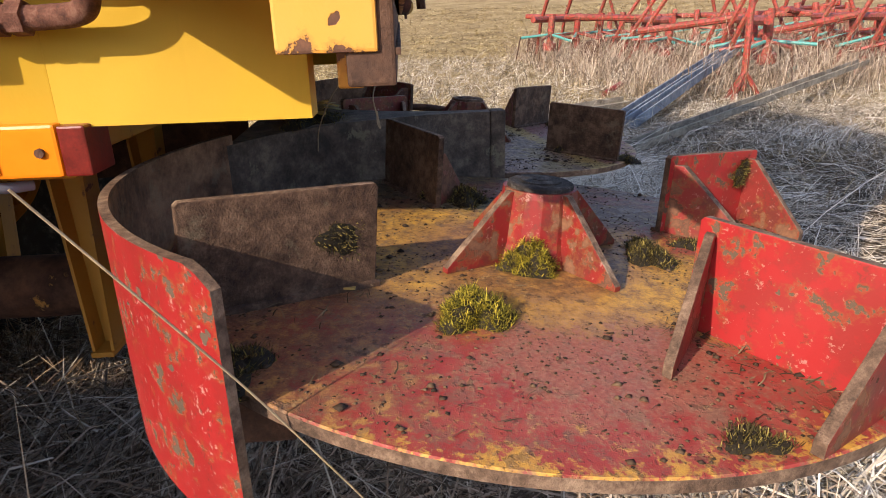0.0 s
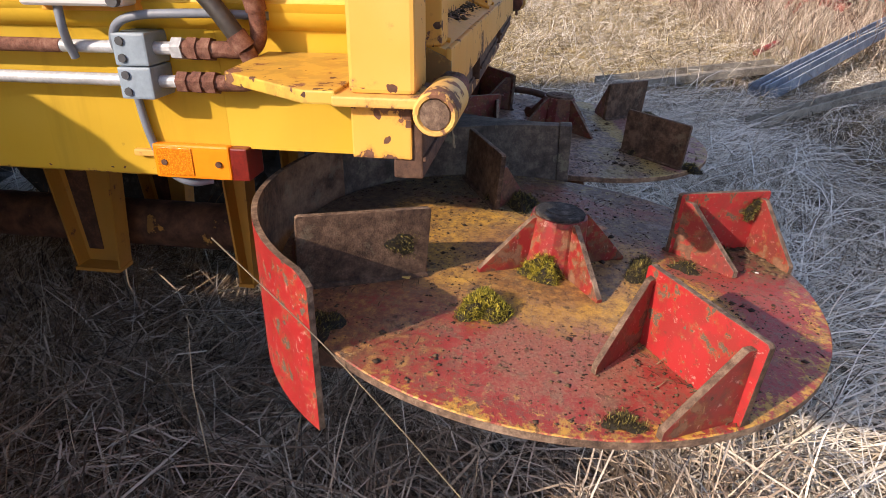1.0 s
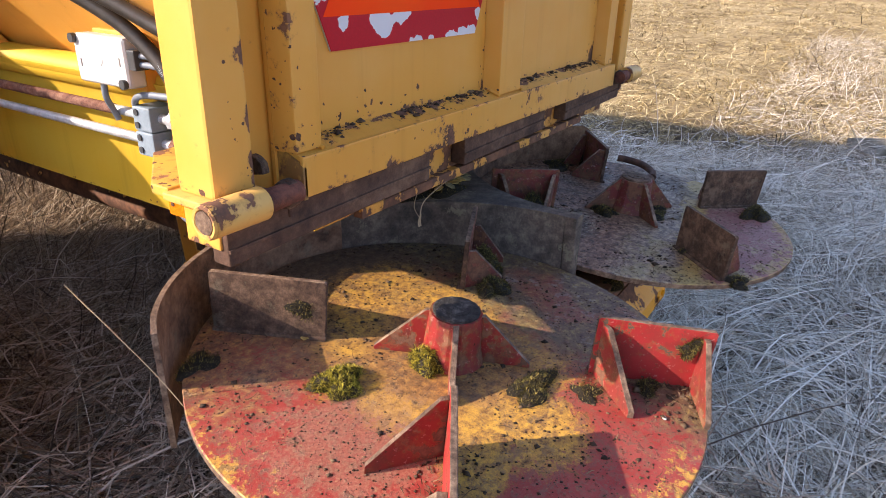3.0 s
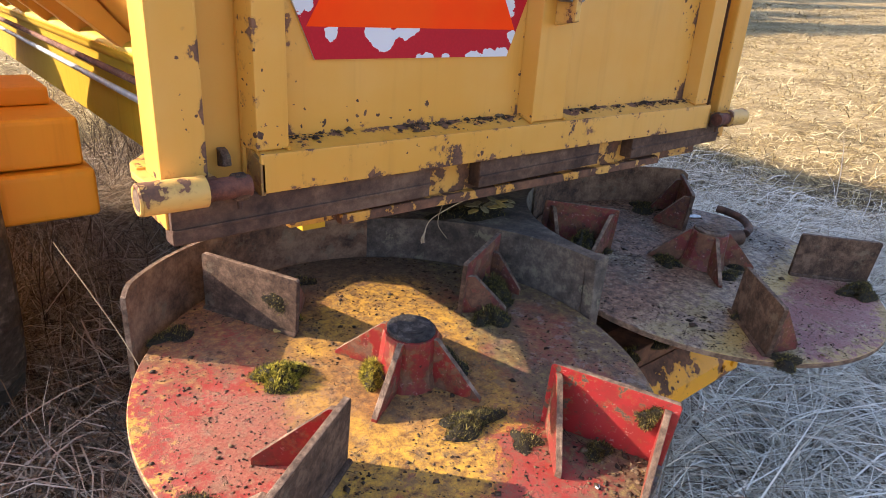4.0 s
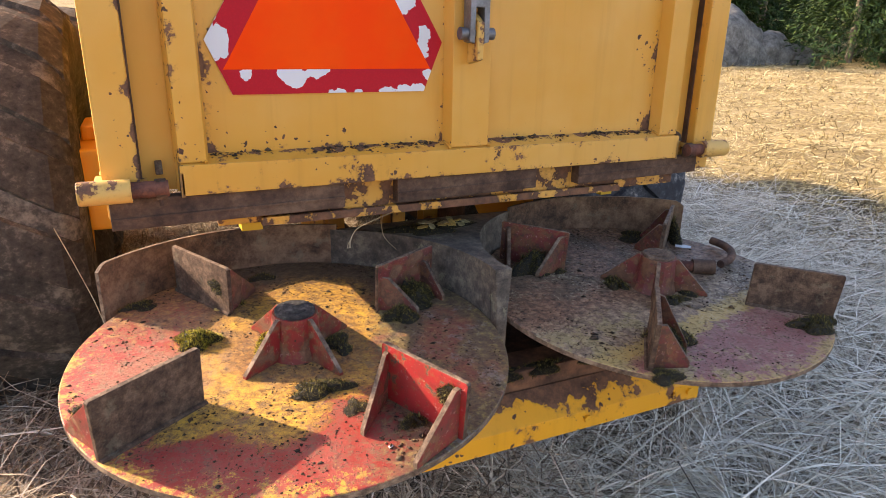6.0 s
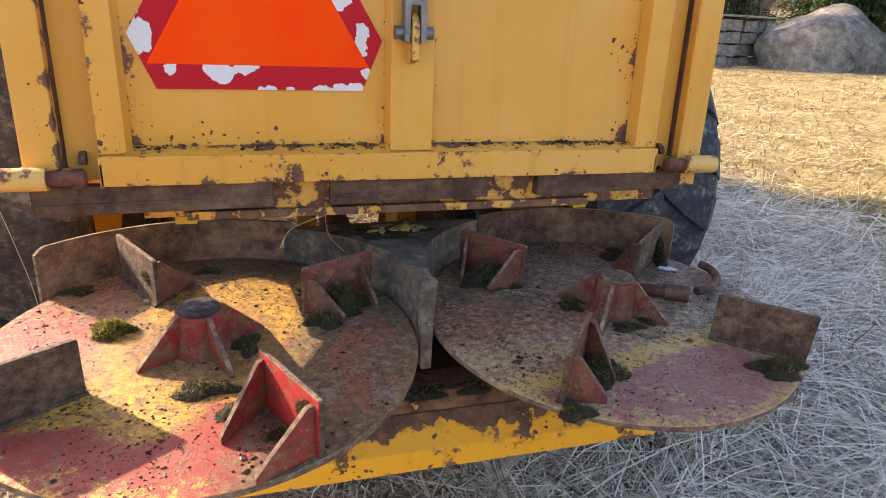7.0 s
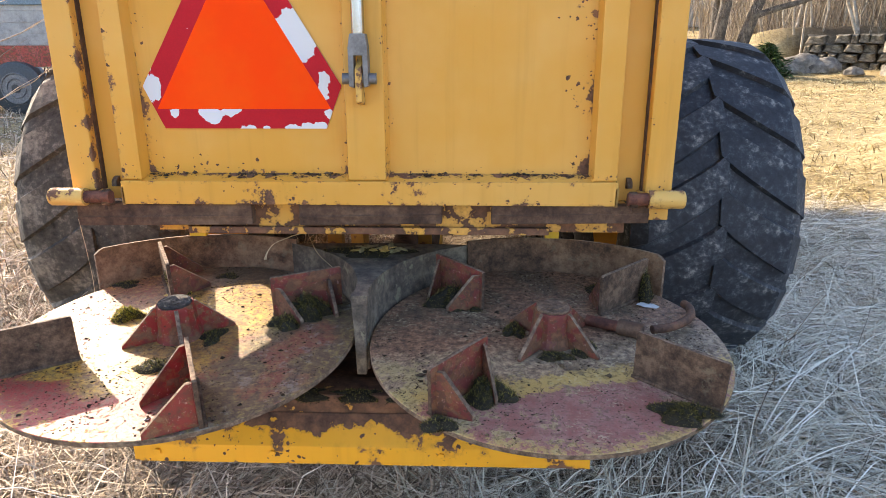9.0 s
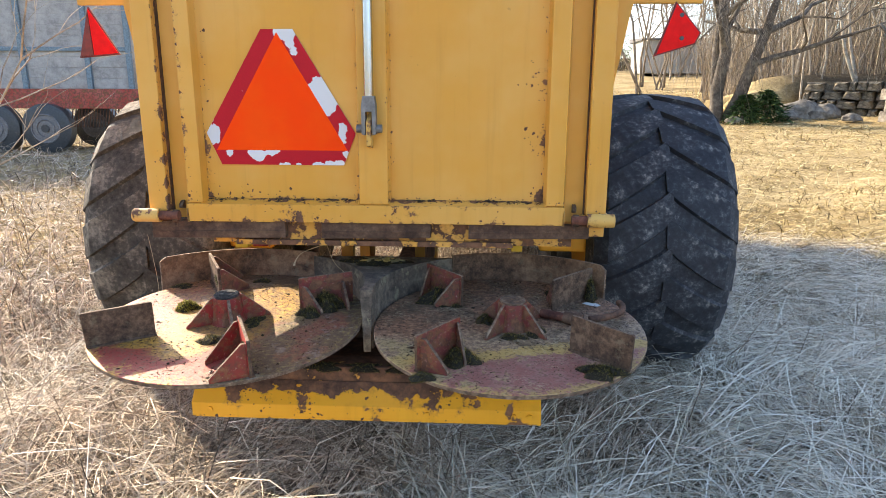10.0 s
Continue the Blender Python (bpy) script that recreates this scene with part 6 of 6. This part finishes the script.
# The last three firs are added mainly to cast shade on the far field.
for i, (x, y, h, r) in enumerate(((23.2, 15.2, 7.0, 2.5), (24.9, 14.7, 6.0, 1.7), (21.8, 20.6, 6.0, 2.3), (24.5, 20.4, 7.0, 2.5), (27.5, 24.0, 8.0, 2.8), (20.5, 26.0, 6.5, 2.4), (29.5, 22.5, 9.0, 2.9), (33.5, 24.5, 10.0, 3.1), (38.0, 27.0, 10.0, 3.2))):
    fir(x, y, h, r, 40 + i, "dense dark green fir at the field edge")
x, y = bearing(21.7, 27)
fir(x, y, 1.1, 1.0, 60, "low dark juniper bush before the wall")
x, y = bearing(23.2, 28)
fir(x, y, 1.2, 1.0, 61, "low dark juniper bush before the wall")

# thicket of thin stems behind the birches
g = np.random.default_rng(33)
n = 7000
a, d = np.radians(g.uniform(18.5, 40, n)), 33 + 24 * g.random(n)
bx, by = 0.3 + d * np.sin(a), -1.7 + d * np.cos(a)
m_thicket = island_mat("pale_thicket_stems", (0.1, (0.09, 0.07, 0.05)), (0.5, (0.26, 0.21, 0.15)), (0.9, (0.5, 0.42, 0.31)), noise_scale=0.4)
tagged(blades("thicket", bx, by, (2.0, 7.0), (0.006, 0.019), 0.25, m_thicket, "pale leafless thicket behind the stone wall", 34, 0.05, 3.0, turn=0.25, stand=1.15), category="thicket")

# distant wood and house that close the view
for i in range(46):
    a = radians(-150 + i * 6.7 + rg.uniform(-2, 2))
    d = rg.uniform(60, 75)
    if abs(math.degrees(a)) < 118:
        fir(0.5 + d * math.sin(a), d * math.cos(a), rg.uniform(6, 10), rg.uniform(2.2, 3.2), 400 + i, "dark fir in the distant wood") if i % 3 == 0 else \
            bare_tree(0.5 + d * math.sin(a), d * math.cos(a), rg.uniform(8, 12), 0.18, 500 + i, 2, m_bark, "leafless tree in the distant wood", 2, 0.15)
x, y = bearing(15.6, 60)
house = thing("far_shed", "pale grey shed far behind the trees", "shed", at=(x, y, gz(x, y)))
part("wall", box(-2.6, 2.6, -2, 2, 0, 2.6, 0.02), m_wall_far, house)
part("roof", prism([(-2.3, 2.61), (-2.3, 2.75), (2.3, 3.0), (2.3, 2.61)], "X", -2.8, 2.8), m_roof, house)

# scrap: galvanised profiles, a plank, a red hay tedder
def beam_thing(name, a, b, w, h, mat, label, category, n=1, group=""):
    a, b = Vector(a), Vector(b)
    d = b - a
    L = d.length
    bm = joined(*[prism([(-w / 2 + i * w * 0.6, 0), (-w / 2 + i * w * 0.6, h), (-w / 2 + 0.012 + i * w * 0.6, h), (-w / 2 + 0.012 + i * w * 0.6, 0.012), (w / 2 - 0.012 + i * w * 0.6, 0.012),
                         (w / 2 - 0.012 + i * w * 0.6, h), (w / 2 + i * w * 0.6, h), (w / 2 + i * w * 0.6, 0)], "Y", 0, L, 0) for i in range(n)])
    ob = thing(name, label, category, bm, mat, group=group)
    ob.matrix_basis = Matrix.Translation(a) @ d.to_track_quat("Y", "Z").to_matrix().to_4x4()
    return ob


beam_thing("metal_profile", (3.9, -1.6, 0.05), (8.6, -4.9, 0.42), 0.13, 0.08, m_galv, "bundle of grey galvanised steel profiles lying in the grass", "steel profile", 2)
beam_thing("old_plank", (3.0, -1.35, 0.04), (6.2, -5.1, 0.27), 0.12, 0.05, m_wood, "long weathered grey plank lying in the grass", "plank")
beam_thing("old_plank", (4.0, -0.55, 0.06), (5.2, -2.2, 0.06), 0.3, 0.06, m_wood, "short dark board in the grass", "plank")


def tedder(x, y, seed, label):
    rg = random.Random(seed)
    root = thing("hay_tedder", label, "farm machine", at=(x, y, gz(x, y)))
    root.rotation_euler = (0, 0, radians(rg.uniform(0, 180)))
    root.rotation_euler.x = radians(rg.uniform(-8, 8))
    part("frame", sweep([(-1.8, 0, 0.75), (1.8, 0, 0.75)], 0.055, 8), m_scrap_red, root)
    part("drawbar", sweep([(0, -1.4, 0.7), (0, 0.4, 0.8)], 0.05, 8), m_scrap_red, root)
    for k in (-1.35, -0.45, 0.45, 1.35):
        rotor = part("rotor", sweep([(k, 0.1, 0.22), (k, 0.1, 0.34), (k, 0.1, 0.36), (k, 0.1, 0.85)], 0.12, 10, taper=[1, 1, 0.5, 0.5]), m_scrap_red, root)
        for a in range(6):
            c, s_ = math.cos(a * math.pi / 3 + k), math.sin(a * math.pi / 3 + k)
            part("tine_arm", sweep([(k, 0.1, 0.5), (k + 0.55 * c, 0.1 + 0.55 * s_, 0.42)], 0.022, 6), m_scrap_red if a % 4 else m_teal, rotor)
            part("tine", sweep([(k + 0.55 * c, 0.1 + 0.55 * s_, 0.45), (k + 0.6 * c, 0.1 + 0.6 * s_, 0.05)], 0.012, 5), m_rust, rotor)
    for k in (-1.1, 0.2, 1.0):
        part("guard_bar", sweep([(k, -0.4, 0.1), (k + 0.25, -0.2, 0.7), (k + 0.45, 0.1, 1.35)], 0.035, 6), m_scrap_red, root)
    part("wheel", sweep([(0.28, -0.9, 0.18), (0.38, -0.9, 0.18)], 0.18, 18), m_rust, root)
    return root


for i, (x, y) in enumerate(((8.6, -4.9), (10.6, -6.9), (10.8, -4.2), (8.4, -6.6), (12.6, -8.6), (13.5, -5.9), (12.4, -3.6))):
    tedder(x, y, 20 + i, "faded red hay tedder with rusty tines, overgrown by dry grass")
for i, (x, y, c) in enumerate(((6.2, -2.2, m_scrap_red), (7.0, -4.1, m_scrap_red), (7.6, -5.1, m_teal))):
    thing("scrap_bar", "short painted scrap bar in the grass", "scrap", sweep([(x, y, 0.05), (x + 0.35, y - 0.3, 0.12)], 0.03, 8), c)

prop = thing("machine_prop", "red steel prop with splayed feet standing in the grass", "prop")
prop.location = (5.8, -3.55, gz(5.8, -3.55))
part("post", sweep([(0, 0, 0.1), (0.02, 0.0, 0.8), (0.03, -0.02, 1.5)], 0.035, 8), m_scrap_red, prop)
for dx, dy in ((0.16, 0.1), (-0.1, 0.16), (-0.06, -0.18)):
    part("foot", sweep([(0, 0, 0.3), (dx, dy, 0.0)], 0.025, 6), m_scrap_red, prop)

# forage wagon behind
wagon = thing("forage_wagon", "old forage wagon with grey slatted sides on a red chassis", "farm wagon")
wagon.matrix_basis = pose(-9.0, 10.95, gz(-9.0, 10.95), 0, 0, 4)
for i in range(11):
    part("slat", box(-4.2, 2.6, -0.012, 0.012, 1.25 + 0.2 * i, 1.442 + 0.2 * i, 0.004), m_slat, wagon)
for xx in (-2.6, -0.9, 0.5, 1.75, 2.55):
    part("post", box(xx - 0.05, xx + 0.05, -0.08, -0.014, 1.1, 3.5, 0.01), m_wagon_post, wagon, "blue-grey post")
part("rail", box(-4.2, 2.6, -0.06, -0.014, 1.95, 2.03, 0.01), m_wagon_post, wagon)
part("chassis", box(-4.3, 2.9, -0.1, 0.1, 0.86, 1.24, 0.01), m_scrap_red, wagon, "red chassis beam")
part("front_wall", box(2.6, 2.66, 0.05, 2.2, 1.2, 3.4, 0.01), m_slat, wagon)
part("side_far", box(-3.2, 2.6, 2.2, 2.23, 1.25, 3.4, 0.01), m_slat, wagon)
part("floor", box(-3.2, 2.6, 0.02, 2.2, 1.2, 1.24, 0.01), m_rust, wagon)
for i in range(22):
    part("pickup_tine", sweep([(1.35 + 0.06 * i, -0.05, 0.85), (1.32 + 0.06 * i, -0.12, 0.5)], 0.012, 5), m_rust, wagon)
for xx in (-0.1, 0.9):
    for yy in (0.0, 1.9):
        w = part("wheel", sweep([(0, -0.13, 0), (0, -0.1, 0), (0, 0.1, 0), (0, 0.13, 0)], 0.48, 32, taper=[0.85, 1, 1, 0.85]), m_dark, wagon, "black wagon wheel", 30, pose(xx, yy - 0.15, 0.48))
        part("rim", joined(*[sweep([(r * math.cos(t), -0.138, r * math.sin(t)) for t in np.linspace(0, 2 * math.pi, 33)], 0.016, 6) for r in (0.27, 0.17)],
                           sweep([(0, -0.133, 0), (0, -0.128, 0)], 0.26, 24)), m_grey_metal, w, "grey steel rim", 40)
        part("hub", sweep([(0, -0.16, 0), (0, -0.13, 0)], 0.075, 14), m_dark, w, "dark hub")


# brushwood along the field's far edge
g = np.random.default_rng(21)
n = 26000
a, d = np.radians(g.uniform(10, 140, n)), g.uniform(62, 85, n)
bx, by = 0.5 + d * np.sin(a), d * np.cos(a)
m_brush = island_mat("brown_brushwood", (0.1, (0.05, 0.04, 0.028)), (0.5, (0.13, 0.10, 0.07)), (0.9, (0.26, 0.21, 0.14)), noise_scale=0.4)
tagged(blades("brushwood", bx, by, (0.8, 2.6), (0.01, 0.03), 1.3, m_brush, "brown leafless brushwood along the field edge", 22, 0.25, 3.0), category="brushwood")
